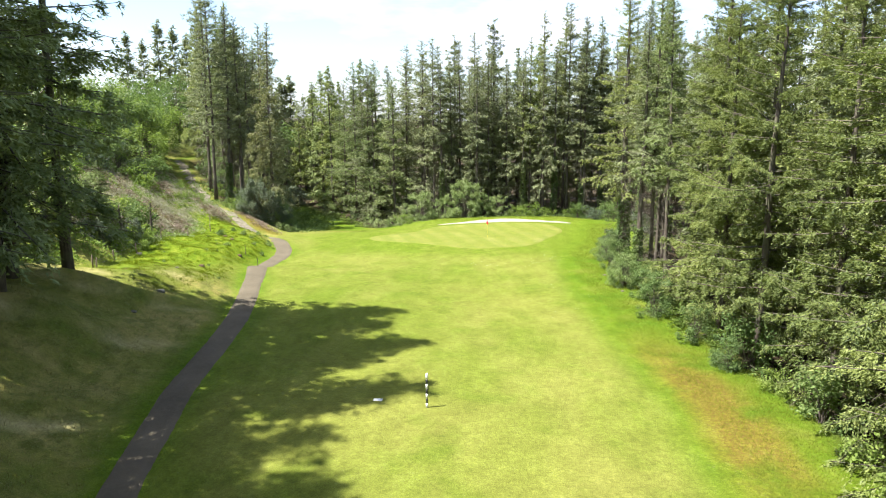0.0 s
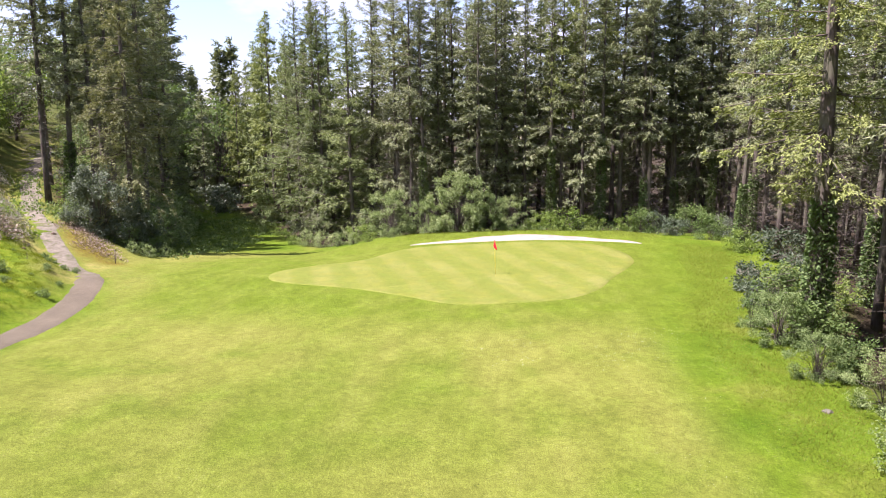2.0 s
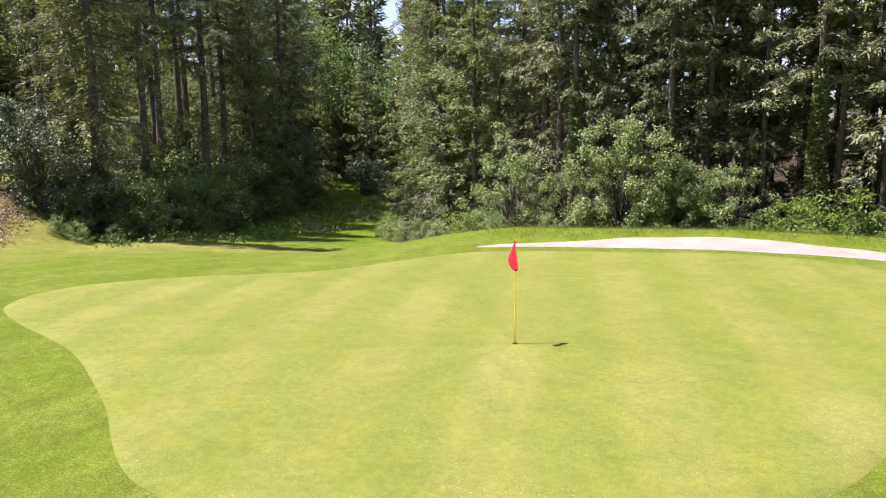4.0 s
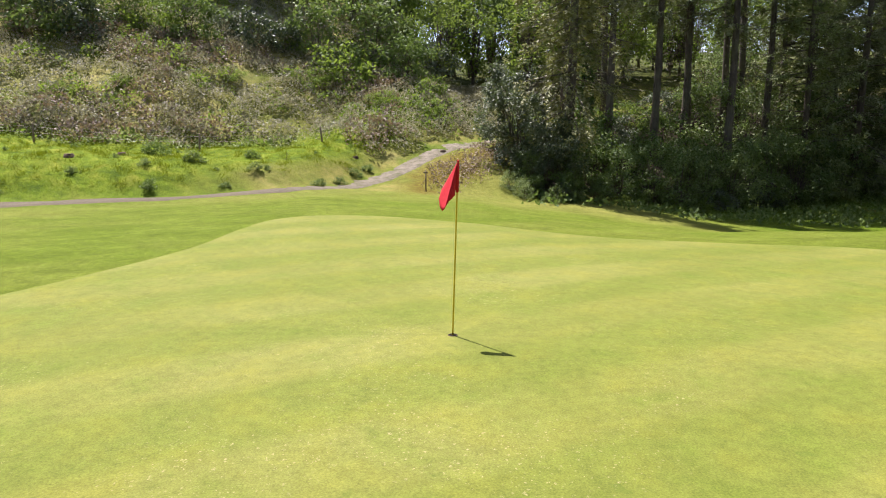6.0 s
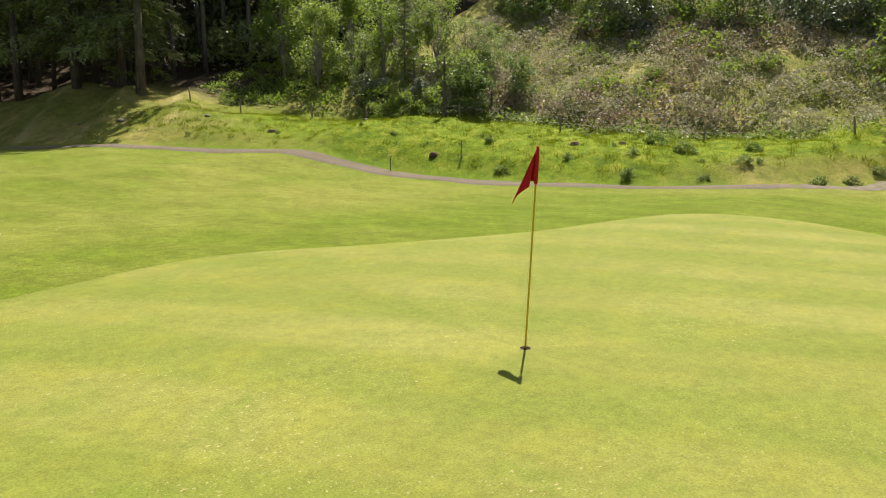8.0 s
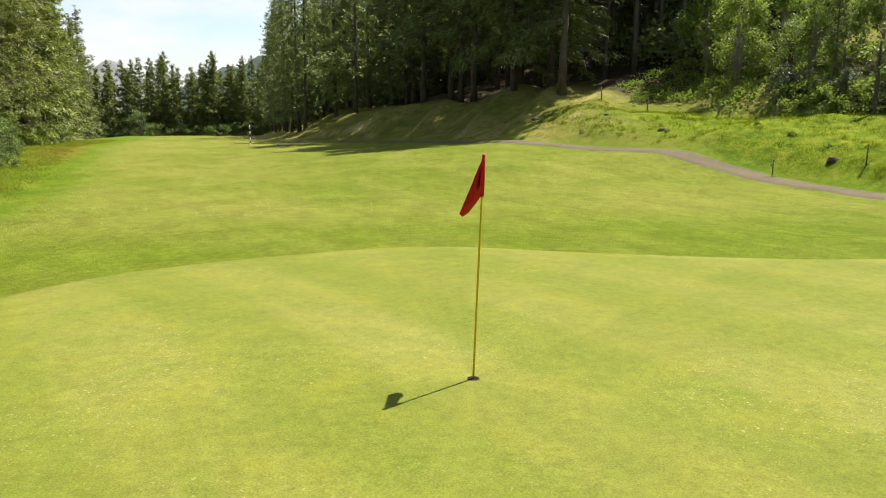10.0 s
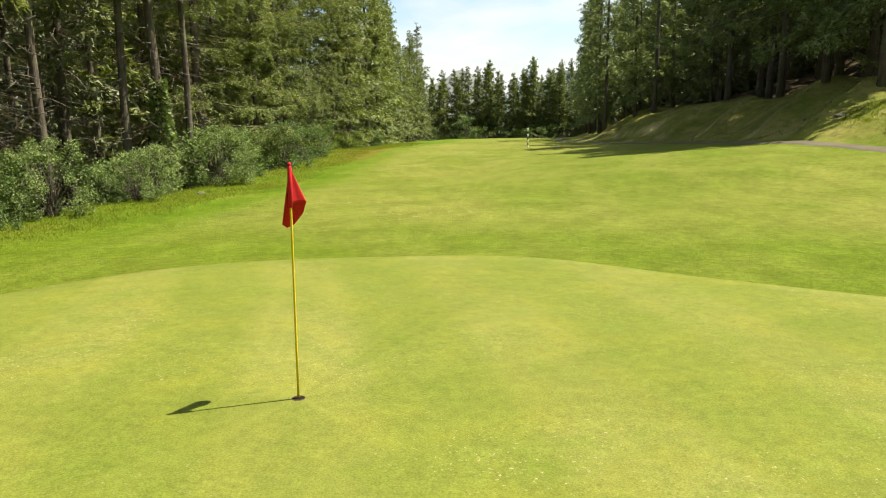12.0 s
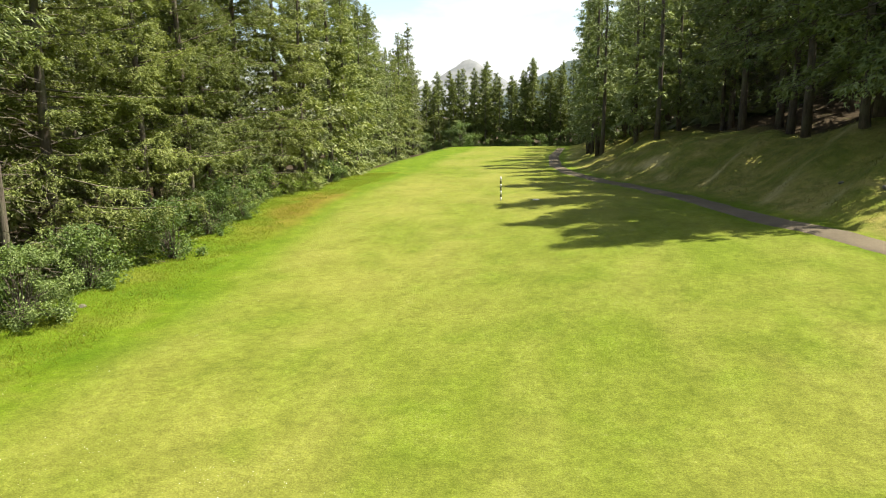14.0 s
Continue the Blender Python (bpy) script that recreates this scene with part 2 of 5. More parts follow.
LEAF_DEAD = leaf_material("dead_bracken", (0.105, 0.078, 0.056), (0.215, 0.160, 0.120), (0.330, 0.265, 0.205), through=0.2)
LEAF_IVY = leaf_material("ivy_leaves", (0.042, 0.076, 0.024), (0.104, 0.160, 0.042), (0.210, 0.254, 0.078), rough=0.55, through=0.26, spec=0.25)
GRASS_LONG = leaf_material("long_grass", (0.080, 0.112, 0.005), (0.120, 0.150, 0.008), (0.185, 0.185, 0.026), through=0.45, spec=0.05)
TWIG = leaf_material("dead_twigs", (0.045, 0.036, 0.026), (0.088, 0.070, 0.050), (0.140, 0.118, 0.082), through=0.2)
GRASS_ROUGH = leaf_material("rough_grass", (0.105, 0.138, 0.012), (0.155, 0.178, 0.022), (0.250, 0.235, 0.085), through=0.5, spec=0.05)
GRASS_DRY = leaf_material("dry_grass", (0.080, 0.090, 0.022), (0.150, 0.140, 0.045), (0.230, 0.195, 0.090), through=0.4)
BARK = bark_material("conifer_bark", (0.045, 0.036, 0.029), (0.140, 0.114, 0.092), (0.125, 0.125, 0.075))
BARK_PALE = bark_material("grey_branch_bark", (0.12, 0.10, 0.085), (0.26, 0.23, 0.20))
WOOD_OLD = plain_material("weathered_wood", (0.11, 0.08, 0.055), (0.24, 0.19, 0.14), 12, 0.9)
STUMP_WOOD = plain_material("rotten_stump_wood", (0.036, 0.024, 0.013), (0.105, 0.066, 0.036), 8, 0.95, bump=0.9)
ROCK = plain_material("mossy_rock", (0.05, 0.055, 0.022), (0.15, 0.132, 0.10), 3, 0.95, bump=0.8)
YELLOW = plain_material("yellow_paint", (0.60, 0.44, 0.02), (0.68, 0.52, 0.04), 20, 0.4, bump=0.05)
RED = plain_material("red_flag_cloth", (0.42, 0.006, 0.012), (0.52, 0.012, 0.022), 30, 0.75, bump=0.2)
WHITE = plain_material("white_paint", (0.70, 0.69, 0.66), (0.80, 0.79, 0.77), 15, 0.45, bump=0.05)
BLACK = plain_material("black_paint", (0.015, 0.015, 0.016), (0.03, 0.03, 0.032), 15, 0.5, bump=0.05)
# near-black without gloss, painted shade for the inside of the golf hole
HOLE_SHADE = plain_material("painted_hole_shade", (0.012, 0.011, 0.009), (0.022, 0.019, 0.014), 15, 1.0, bump=0.05, spec=0.0)
WIRE = plain_material("rusty_wire", (0.10, 0.08, 0.07), (0.2, 0.17, 0.15), 20, 0.6, 0.7)
# rock grey lightened so that the haze of distance is in the colour
HILL = plain_material("distant_hillside_hazed", (0.085, 0.095, 0.098), (0.150, 0.155, 0.150), 0.02, 0.95, bump=0.0)
HILL_WOODED = plain_material("distant_woodland", (0.022, 0.040, 0.036), (0.042, 0.060, 0.050), 0.05, 0.95, bump=0.0)

# ---- the lie of the land ----


def smooth(a, b, v):
    u = np.clip((v - a) / (b - a), 0, 1)
    return u * u * (3 - 2 * u)


PATH_Y = (-400, -140, -115, -92, -77, -64, -55, -44, -37, -30, -25, -20, -15, -10, -3, 2.9, 6.3, 10.6, 14.2, 20, 28.5, 37, 46)
PATH_X = (-9, -3.2, -2.6, -3.2, -5.2, -9.8, -12.2, -13.8, -15.5, -17.8, -19.4, -20.8, -20.9, -21.9, -24.9, -31.3, -34.7, -38.6, -42.1, -46.2, -51.5, -56.5, -62)


def path_x(y):
    """The middle of the path, along the fairway."""
    return np.interp(y, PATH_Y, PATH_X)


def edge_x(y):
    """The right-hand edge of the fairway, where the ground falls into the wood."""
    return np.interp(y, (-400, -165, -110, -81, -53, -41, -28, -20, -10, 0, 15, 60), (20, 19, 17, 15.4, 15.2, 13.6, 12.2, 11.6, 11.8, 14.0, 16.0, 18.0))


def lane_left(y):
    """The left-hand edge of the grass lane, where the shrubs of the clump begin."""
    return np.interp(y, (0, 8.8, 18, 28.6, 47, 120), (-26.5, -27.6, -29.6, -34.2, -44, -80))


def swell(x, y):
    """Gentle unevenness of the ground."""
    return (0.5 * np.sin(x * 0.31 + 1.3 * np.sin(y * 0.13)) * np.sin(y * 0.27 + 0.7) + 0.3 * np.sin(x * 0.83 + y * 0.52) * np.sin(y * 0.71 - x * 0.36 + 1.1)
            + 0.2 * np.sin(x * 1.9 + 0.8 * np.sin(y * 1.3)) * np.sin(y * 1.7 + 0.4))


def crest_phase(s, y):
    """Where the spurs of the bank run, slanting down to the path."""
    return y * 0.27 + s * 0.33 + 1.5 * np.sin(y * 0.13 + 0.4) + 0.7 * np.sin(y * 0.31 + s * 0.2) + 0.12 * np.sin(s * 1.7)


def height(x, y):
    x, y = np.asarray(x, float), np.asarray(y, float)
    base = np.interp(y, (-3000, -260, -190, -165, -110, -75, -55, -40, -28, -12, 0, 14, 22, 34, 60, 120, 3000),
                     (-8, -5, -2.0, -0.8, 0.0, 0.35, 0.42, 0.10, -0.15, -0.1, 0, 0.05, -0.6, -1.1, -1.5, -1.0, 3))
    # the fairway tilts up to the path on one stretch, and dips beside the green
    t = np.clip((2 - x) / 20, 0, 1.4)
    tilt = t * np.interp(y, (-90, -64, -50, -37, -25, -22.5, -20, -15, -8, -2, 3, 10, 40), (0, 0.1, 0.75, 1.35, 1.08, 0.55, 0.16, -0.1, -0.18, -0.06, -0.3, -0.95, -0.8))
    base = base + tilt * (1 - smooth(-1, 6, y) * smooth(-25, -33, x))
    px = path_x(y)
    s = np.clip(px - 1.4 - x, 0, None)
    steep = smooth(-32, -47, y)
    far = smooth(-75, -120, y)
    north = smooth(-4, 6, y)
    meadow = (0.5 * smooth(-0.2, 1.2, s) + 2.0 * (1 - np.exp(-s / 7.0))) * (1 - 0.4 * np.exp(-((y + 29) / 4.5) ** 2))
    meadow = meadow + np.clip(s - 9.5, 0, 45) * 0.40 * smooth(-50, -30, y) + np.clip(s - 10, 0, 60) * 0.10
    ridge = (0.64 - np.abs(np.sin(crest_phase(s, y)))) * 0.75 * smooth(1.5, 4, s) * smooth(13, 9, s)
    bank = 3.5 * smooth(0, 10, s) + 0.06 * s + np.clip(s - 12, 0, 60) * 0.14 + np.clip(s - 22, 0, 30) * 0.25 + ridge
    bank = bank * (1 - 0.35 * far)
    rise = meadow * (1 - steep) + bank * steep
    # the ground west of the green, where the path climbs, and the slope above it
    west = np.clip(-(x + 27.6) - np.clip(y - 12, 0, None) * 0.55, 0, 60)
    climb = np.minimum(west, 8.5) * 0.23 + np.clip(west - 8.5, 0, 40) * (0.14 + 0.12 * smooth(15, 40, y)) + np.clip(s - 0.5, 0, 40) * 0.38 * smooth(40, 20, y)
    z = base + rise * (1 - north) + climb * north
    # the meadow swells beside the path and sags where it meets the bank
    z = z + (0.5 * np.exp(-((y + 19) / 5.5) ** 2) + 0.25 * np.exp(-((y + 10) / 5) ** 2)) * smooth(0.4, 3.0, s)
    z = z - 1.35 * np.exp(-((y + 38.5) / 7.0) ** 2) * smooth(4, 10, s)
    # the sunken grass lane north-west of the green, and the hillside from it up to the path
    lane = np.interp(y, (8, 14, 18, 22, 28, 40, 60, 120), (-0.9, -1.5, -2.1, -2.4, -2.8, -2.8, -2.0, 0))
    rise_path = np.interp(y, (6, 10.6, 14.2, 20, 28.5, 37, 46, 120), (1.4, 2.1, 2.7, 4.1, 5.7, 6.6, 7.2, 9.0))
    left = lane_left(y)
    up = np.clip((left - 0.5 - x) / np.maximum(left - 0.5 - px - 1.6, 1), 0, 1)
    slope = lane + (rise_path - lane) * (0.6 * up + 0.4 * up * up * (3 - 2 * up)) + np.clip(s - 0.3, 0, 3) * 0.55 + np.clip(s - 3, 0, 40) * 0.16
    here = smooth(5, 11, y) * smooth(-11, -19, x)
    z = z * (1 - here) + slope * here
    d = np.clip(x - edge_x(y) - 1.0 - 2.5 * smooth(-18, -5, y), 0, None)
    z = z - 2.0 * smooth(0, 9, d) + np.clip(d - 30, 0, 400) * 0.02
    lively = 0.10 + 0.5 * np.clip(s / 12, 0, 1) + 0.5 * np.clip(d / 8, 0, 1)
    z = z + 0.62 * np.exp(-((y - 17.1) / 1.6) ** 2) * smooth(15, 8, np.abs(x - 1))
    calm = smooth(13, 22, np.hypot(x + 2, y - 3))
    z = z + swell(x, y) * lively * (0.06 + 0.94 * calm)
    return z


def h(x, y):
    return float(height(x, y))


# ---- building helpers ----


def part(name, data, material, parent=None, label="", flat=False):
    """Links a bmesh, or (points, faces), as one mesh object under a thing."""
    me = bpy.data.meshes.new(name)
    if isinstance(data, bmesh.types.BMesh):
        data.to_mesh(me)
        data.free()
    else:
        me.from_pydata(np.asarray(data[0]).tolist(), [], np.asarray(data[1]).tolist() if isinstance(data[1], np.ndarray) else data[1])
    me.materials.append(material)
    if not flat:
        me.polygons.foreach_set("use_smooth", [True] * len(me.polygons))
    ob = new(name, me)
    if parent is not None:
        ob.parent = parent
    if label:
        tagged(ob, label)
    return ob


def thing(name, label, category, group="", kind=""):
    return tagged(new(name), label, category, group, kind)


def tube(points, radii, sides=7, cap=True):
    """Points and faces of a bent, tapered tube."""
    pts = [Vector(p) for p in points]
    vs, fs = [], []
    for i, p in enumerate(pts):
        d = (pts[min(i + 1, len(pts) - 1)] - pts[max(i - 1, 0)]).normalized()
        a = d.cross(Vector((0, 0, 1)) if abs(d.z) < 0.9 else Vector((1, 0, 0))).normalized()
        b = d.cross(a)
        for k in range(sides):
            w = 2 * math.pi * k / sides
            vs.append(p + (a * math.cos(w) + b * math.sin(w)) * radii[i])
    for i in range(len(pts) - 1):
        for k in range(sides):
            k2 = (k + 1) % sides
            fs.append((i * sides + k, i * sides + k2, (i + 1) * sides + k2, (i + 1) * sides + k))
    if cap:
        fs.append(tuple(range(sides))[::-1])
        fs.append(tuple((len(pts) - 1) * sides + k for k in range(sides)))
    return [tuple(v) for v in vs], fs


def join(pieces):
    vs, fs = [], []
    for v, f in pieces:
        o = len(vs)
        vs.extend(v)
        fs.extend(tuple(i + o for i in q) for q in f)
    return vs, fs


def blades(base, tip, side, shape=3):
    """Leaves from arrays: narrow triangles (3), or kites of four corners (4)."""
    n = len(base)
    if shape == 3:
        v = np.stack([base - side, base + side, tip], 1).reshape(-1, 3)
        return v, np.arange(3 * n).reshape(-1, 3)
    mid = base * 0.45 + tip * 0.55
    v = np.stack([base, mid + side, tip, mid - side], 1).reshape(-1, 3)
    return v, np.arange(4 * n).reshape(-1, 4)


def unit(a):
    return a / np.maximum(np.linalg.norm(a, axis=-1, keepdims=True), 1e-6)


# ---- trees ----


def conifer(name, label, seed, tall, reach, bare, fine, needles, droop=0.25, thin=1.0, dead=0.5, ivy=0.0, many=12, stout=0.0085, slim=0.17, gap_m=0.95, hang=0.6, limbs_each=6):
    """A spruce or fir: tapered trunk, whorls of limbs, dead lower limbs and a crown of needle sprays. fine: the size of a spray."""
    rng = np.random.default_rng(seed)
    root = thing(name, label, "conifer tree", "conifers of the wood")
    lean = rng.normal(0, 0.012, 2)
    def stem(z):
        return np.array((lean[0] * z + 0.05 * math.sin(z * 0.4 + seed), lean[1] * z + 0.05 * math.cos(z * 0.33 + seed), z))
    r0 = stout * tall + 0.02
    zs = np.linspace(-0.6, tall, 9)
    rr = [r0 * (1.35 if z < 0 else 1) * (1 - max(z, 0) / tall) ** 0.8 + 0.015 for z in zs]
    trunk = part("trunk", tube([stem(z) for z in zs], rr, 8), BARK, root)
    zb = bare * tall
    limbs, base, tip, side = [], [], [], []
    z = zb
    up = np.array((0, 0, 1.0))
    gap = gap_m / thin
    while z < tall - 0.12:
        u = (z - zb) / (tall - zb)
        size = fine * (1 - 0.55 * u ** 1.5)
        for _ in range(int(rng.integers(limbs_each - 1, limbs_each + 2)) if u < 0.6 else int(rng.integers(4, 6))):
            L = reach * ((1 - u) ** 0.66) * (0.6 + 0.4 * min(1, u * 5 + 0.35)) * rng.uniform(0.45, 1.2) + 0.05
            az = rng.uniform(0, 2 * math.pi)
            rise = 0.75 * u - droop + rng.normal(0, 0.15)
            out = np.array((math.cos(az), math.sin(az), 0))
            k = np.linspace(0, 1, 5)[:, None]
            sag = -droop * 0.9 * L * (1 - u) * (k ** 2) + 0.22 * L * k ** 3 * (1 - u)
            c = stem(min(z + rng.uniform(-.26, .26) * gap * (1 + u), tall)) + out * L * k + up * (rise * L * k + sag)
            if fine < 0.4:
                limbs.append(tube(c[::2], [0.012 + 0.010 * L * (1 - q) for q in (0, .5, 1)], 3, False))
            across = np.array((-out[1], out[0], 0))
            # shoots stand off the limb on both sides like a feather and hang down as a curtain
            count = max(3, int(L / (size * 1.15)))
            q = np.sort(rng.uniform(0.12, 1.0, count))
            f = q * 4
            i = np.minimum(f.astype(int), 3)
            at = c[i] + (c[i + 1] - c[i]) * (f - i)[:, None]
            sgn = rng.choice((-1, 1), count)[:, None]
            w = (0.30 * L * (1 - q) + (0.16 + 0.35 * size) * min(1.0, 0.25 + L / 1.8))[:, None] * rng.uniform(0.35, 1.1, (count, 1))
            drop = (hang * (1 - 0.75 * u) * min(1.0, 0.25 + L / 3.0) * rng.uniform(0.15, 1.0, count) ** 1.4)[:, None]
            spray = at + across * sgn * w + out * w * 0.6
            here = max(4, int(many * min(1.0, 0.12 + L / 1.5)))
            g = rng.uniform(0.0, 1, (count, here, 1))
            b = at[:, None] * (1 - g) + spray[:, None] * g - up * (drop[:, None] * g ** 1.6) + rng.normal(0, 0.22 * size + 0.02, (count, here, 3))
            d = unit(spray - at)[:, None] * 0.6 + out * 0.5 + rng.normal(0, 0.50, (count, here, 3)) - up * (0.55 - 0.7 * u)
            d = unit(d) * size * rng.uniform(0.55, 1.2, (count, here, 1))
            sd = unit(np.cross(d, out * rng.normal(0, 0.7, (count, here, 1)) + up + rng.normal(0, 0.5, (count, here, 3)))) * size * slim
            base.append(b.reshape(-1, 3)); tip.append((b + d).reshape(-1, 3)); side.append(sd.reshape(-1, 3))
            # blades added close to the trunk to block sky and darken the crown
            n = 2 if L > 0.8 else 1
            at = c[0] + (c[2] - c[0]) * rng.uniform(0.1, 0.9, (n, 1))
            d = unit(out + across * rng.normal(0, .8, (n, 1)) - up * rng.uniform(0.1, 0.9, (n, 1))) * min(0.14 * L + .1, 0.32)
            base.append(at); tip.append(at + d); side.append(unit(np.cross(d, out * rng.normal(0, .5, (n, 1)) + across)) * min(0.03 * L, 0.06))
        z += gap * (1 - 0.80 * u) * rng.uniform(0.6, 1.35)
    # the leading shoot, feathered all round
    n = int(90 * tall / 24 * (0.3 / fine) ** 0.7) + 12
    zt = tall - (tall - zb) * 0.34 * rng.uniform(0, 1, n) ** 1.3
    az = rng.uniform(0, 2 * math.pi, n)
    o = np.stack([np.cos(az), np.sin(az), 0 * az], 1)
    b = np.stack([stem(q) for q in zt])
    d = unit(o + rng.normal(0, .25, (n, 3)) + np.array((0, 0, .45))) * (0.08 + 0.30 * fine + 0.16 * (tall - zt) * reach / 4.0)[:, None] * rng.uniform(.5, 1.1, (n, 1))
    base.append(b); tip.append(b + d); side.append(unit(np.cross(d, up + rng.normal(0, .5, (n, 3)))) * (0.03 + 0.09 * fine))
    part("crown", blades(np.concatenate(base), np.concatenate(tip), np.concatenate(side)), needles, root, flat=True)
    if limbs:
        tagged(part("branchwork", join(limbs), BARK, root), kind="stuff")
    if dead and zb > 2:
        stubs = []
        for z in np.arange(1.5, zb + 1.5, 0.5 / dead):
            az, L = rng.uniform(0, 2 * math.pi), rng.uniform(0.3, 1.6)
            a = stem(z)
            stubs.append(tube([a, a + np.array((math.cos(az) * L * .6, math.sin(az) * L * .6, -0.05 * L)), a + np.array((math.cos(az + .2) * L, math.sin(az + .2) * L, -0.25 * L))], [0.028, 0.018, 0.006], 3, False))
        tagged(part("dead_branchwork", join(stubs), BARK, root), kind="stuff")
        n = int(80 * zb * dead)
        z, az = rng.uniform(1.2, zb + 1.5, n), rng.uniform(0, 6.283, n)
        o = np.stack([np.cos(az), np.sin(az), 0 * az], 1)
        b = o * (rng.uniform(0.15, 1.0, (n, 1)) ** 0.7 * 1.9) + np.stack([0 * z, 0 * z, z], 1)
        d = unit(o * 0.9 + rng.normal(0, .5, (n, 3)) * np.array((1, 1, .45)) - np.array((0, 0, .25))) * rng.uniform(.35, 1.0, (n, 1))
        tagged(part("twigwork", blades(b, b + d, unit(np.cross(d, rng.normal(0, 1, (n, 3)))) * 0.011), TWIG, root, "bare brown twigs", flat=True), kind="stuff")
    if ivy:
        n = int(520 * ivy)
        z = rng.uniform(0, ivy, n) ** 1.0
        az = rng.uniform(0, 2 * math.pi, n)
        rad = (r0 * (1 - z / tall) + rng.uniform(0.02, 0.42, n) * (1.15 - z / ivy * 0.7) * (0.65 + 0.35 * np.sin(az + z * 0.5)))[:, None]
        o = np.stack([np.cos(az), np.sin(az), 0 * az], 1)
        b = o * rad + np.stack([0 * z, 0 * z, z], 1)
        d = unit(o + rng.normal(0, .6, (n, 3)) - np.array((0, 0, .5))) * 0.17
        part("ivy", blades(b, b + d, unit(np.cross(d, rng.normal(0, 1, (n, 3)))) * 0.07, 4), LEAF_IVY, trunk, "glossy green ivy", flat=True)
    return root


def leafy(name, label, category, seed, tall, wide, leaf, count, leaves, bark=None, trunk=0.0, clumps=14, group="", lift=0.0):
    """A bush or young broadleaf tree: forked stems and clumps of leaves with gaps between them."""
    rng = np.random.default_rng(seed)
    root = thing(name, label, category, group)
    stems, cb, ct, cs = [], [], [], []
    for i in range(clumps):
        az, q = rng.uniform(0, 2 * math.pi), math.sqrt(rng.uniform(0.02, 1))
        zc = tall * (trunk + 0.05 + (0.85 - trunk) * rng.uniform(0, 1) ** (1.0 if trunk else 1.35))
        prof = math.sin(math.pi * min(0.97, (zc / tall - trunk * 0.8) / (1 - trunk * 0.8) * 0.78 + 0.20)) ** 0.7
        c = np.array((math.cos(az) * wide * q * prof, math.sin(az) * wide * q * prof, zc))
        s0 = np.array((rng.normal(0, .05 * wide), rng.normal(0, .05 * wide), -0.3 if not trunk else tall * trunk * rng.uniform(0.6, 1)))
        mid = s0 * 0.5 + c * 0.5 + np.array((-c[0] * .15, -c[1] * .15, 0.12 * tall))
        stems.append(tube([s0, mid, c], [0.004 * tall + .007, 0.0028 * tall + .004, 0.003], 4, False))
        n = int(count / clumps * rng.uniform(0.6, 1.4))
        size = np.array((wide, wide, tall * 0.5)) * (1.35 / math.sqrt(clumps)) * rng.uniform(0.55, 1.25)
        p = rng.normal(0, 1, (n, 3))
        p = unit(p) * rng.uniform(0.25, 1.0, (n, 1)) ** 0.6
        b = c + p * size + rng.normal(0, leaf * .5, (n, 3))
        b[:, 2] = np.maximum(b[:, 2], 0.02)
        d = unit(p * 0.7 + rng.normal(0, .7, (n, 3)) - np.array((0, 0, .25))) * leaf * rng.uniform(.6, 1.25, (n, 1))
        cb.append(b); ct.append(b + d); cs.append(unit(np.cross(d, rng.normal(0, .6, (n, 3)) + np.array((0, 0, 1.)))) * leaf * 0.32)
    if trunk:
        stems.append(tube([(0, 0, -0.4), (0.05, 0, tall * trunk * .5), (0, .05, tall * trunk), (0, 0, tall * .8)], [0.016 * tall, 0.013 * tall, 0.010 * tall, 0.01], 6))
    tagged(part("stemwork", join(stems), bark or BARK, root), kind="stuff")
    part("foliage", blades(np.concatenate(cb), np.concatenate(ct), np.concatenate(cs), 4), leaves, root, flat=True)
    return root


def hide_model(ob):
    """Takes a model out of the scene once its copies stand."""
    for o in (*ob.children_recursive, ob):
        bpy.data.objects.remove(o, do_unlink=True)


def plant(models, spots, rng, lo=0.85, hi=1.15, sink=0.0):
    """Copies of the models, in turn by chance, at the spots (x, y[, scale])."""
    for spot in spots:
        ob = models[int(rng.integers(len(models)))]
        k = (spot[2] if len(spot) > 2 else 1) * rng.uniform(lo, hi)
        c = copy_thing(ob, pose(spot[0], spot[1], h(spot[0], spot[1]) - sink, 0, 0, rng.uniform(0, 360)))
        c.scale = (k * rng.uniform(.93, 1.07), k * rng.uniform(.93, 1.07), k)


# ---- ground ----


def axis(parts):
    out = []
    for a, b, step in parts:
        out.extend(np.arange(a, b, step))
    return np.array(out + [parts[-1][1]])


GREEN_C = (-2.4, 2.6)
GREEN_RIM = ((-13.6, -2.7), (-14.2, 0.0), (-12.4, 3.0), (-9.8, 6.0), (-8.6, 10.2), (-6.2, 12.4), (-1.0, 13.0), (5.0, 13.2), (8.2, 10.6), (9.2, 5.4),
             (7.2, -0.4), (5.9, -4.0), (4.0, -6.3), (1.0, -7.4), (-1.9, -7.7), (-5.0, -6.0), (-8.2, -4.5), (-11.4, -3.7))


def closed_curve(rim, each=10):
    """A smooth closed line through the corners of a rim."""
    p = np.array(rim, float)
    n, out = len(p), []
    for i in range(n):
        a, b, c, d = p[i - 1], p[i], p[(i + 1) % n], p[(i + 2) % n]
        for t in np.linspace(0, 1, each, endpoint=False):
            out.append(0.5 * (2 * b + (c - a) * t + (2 * a - 5 * b + 4 * c - d) * t * t + (3 * b - a - 3 * c + d) * t ** 3))
    return np.array(out)


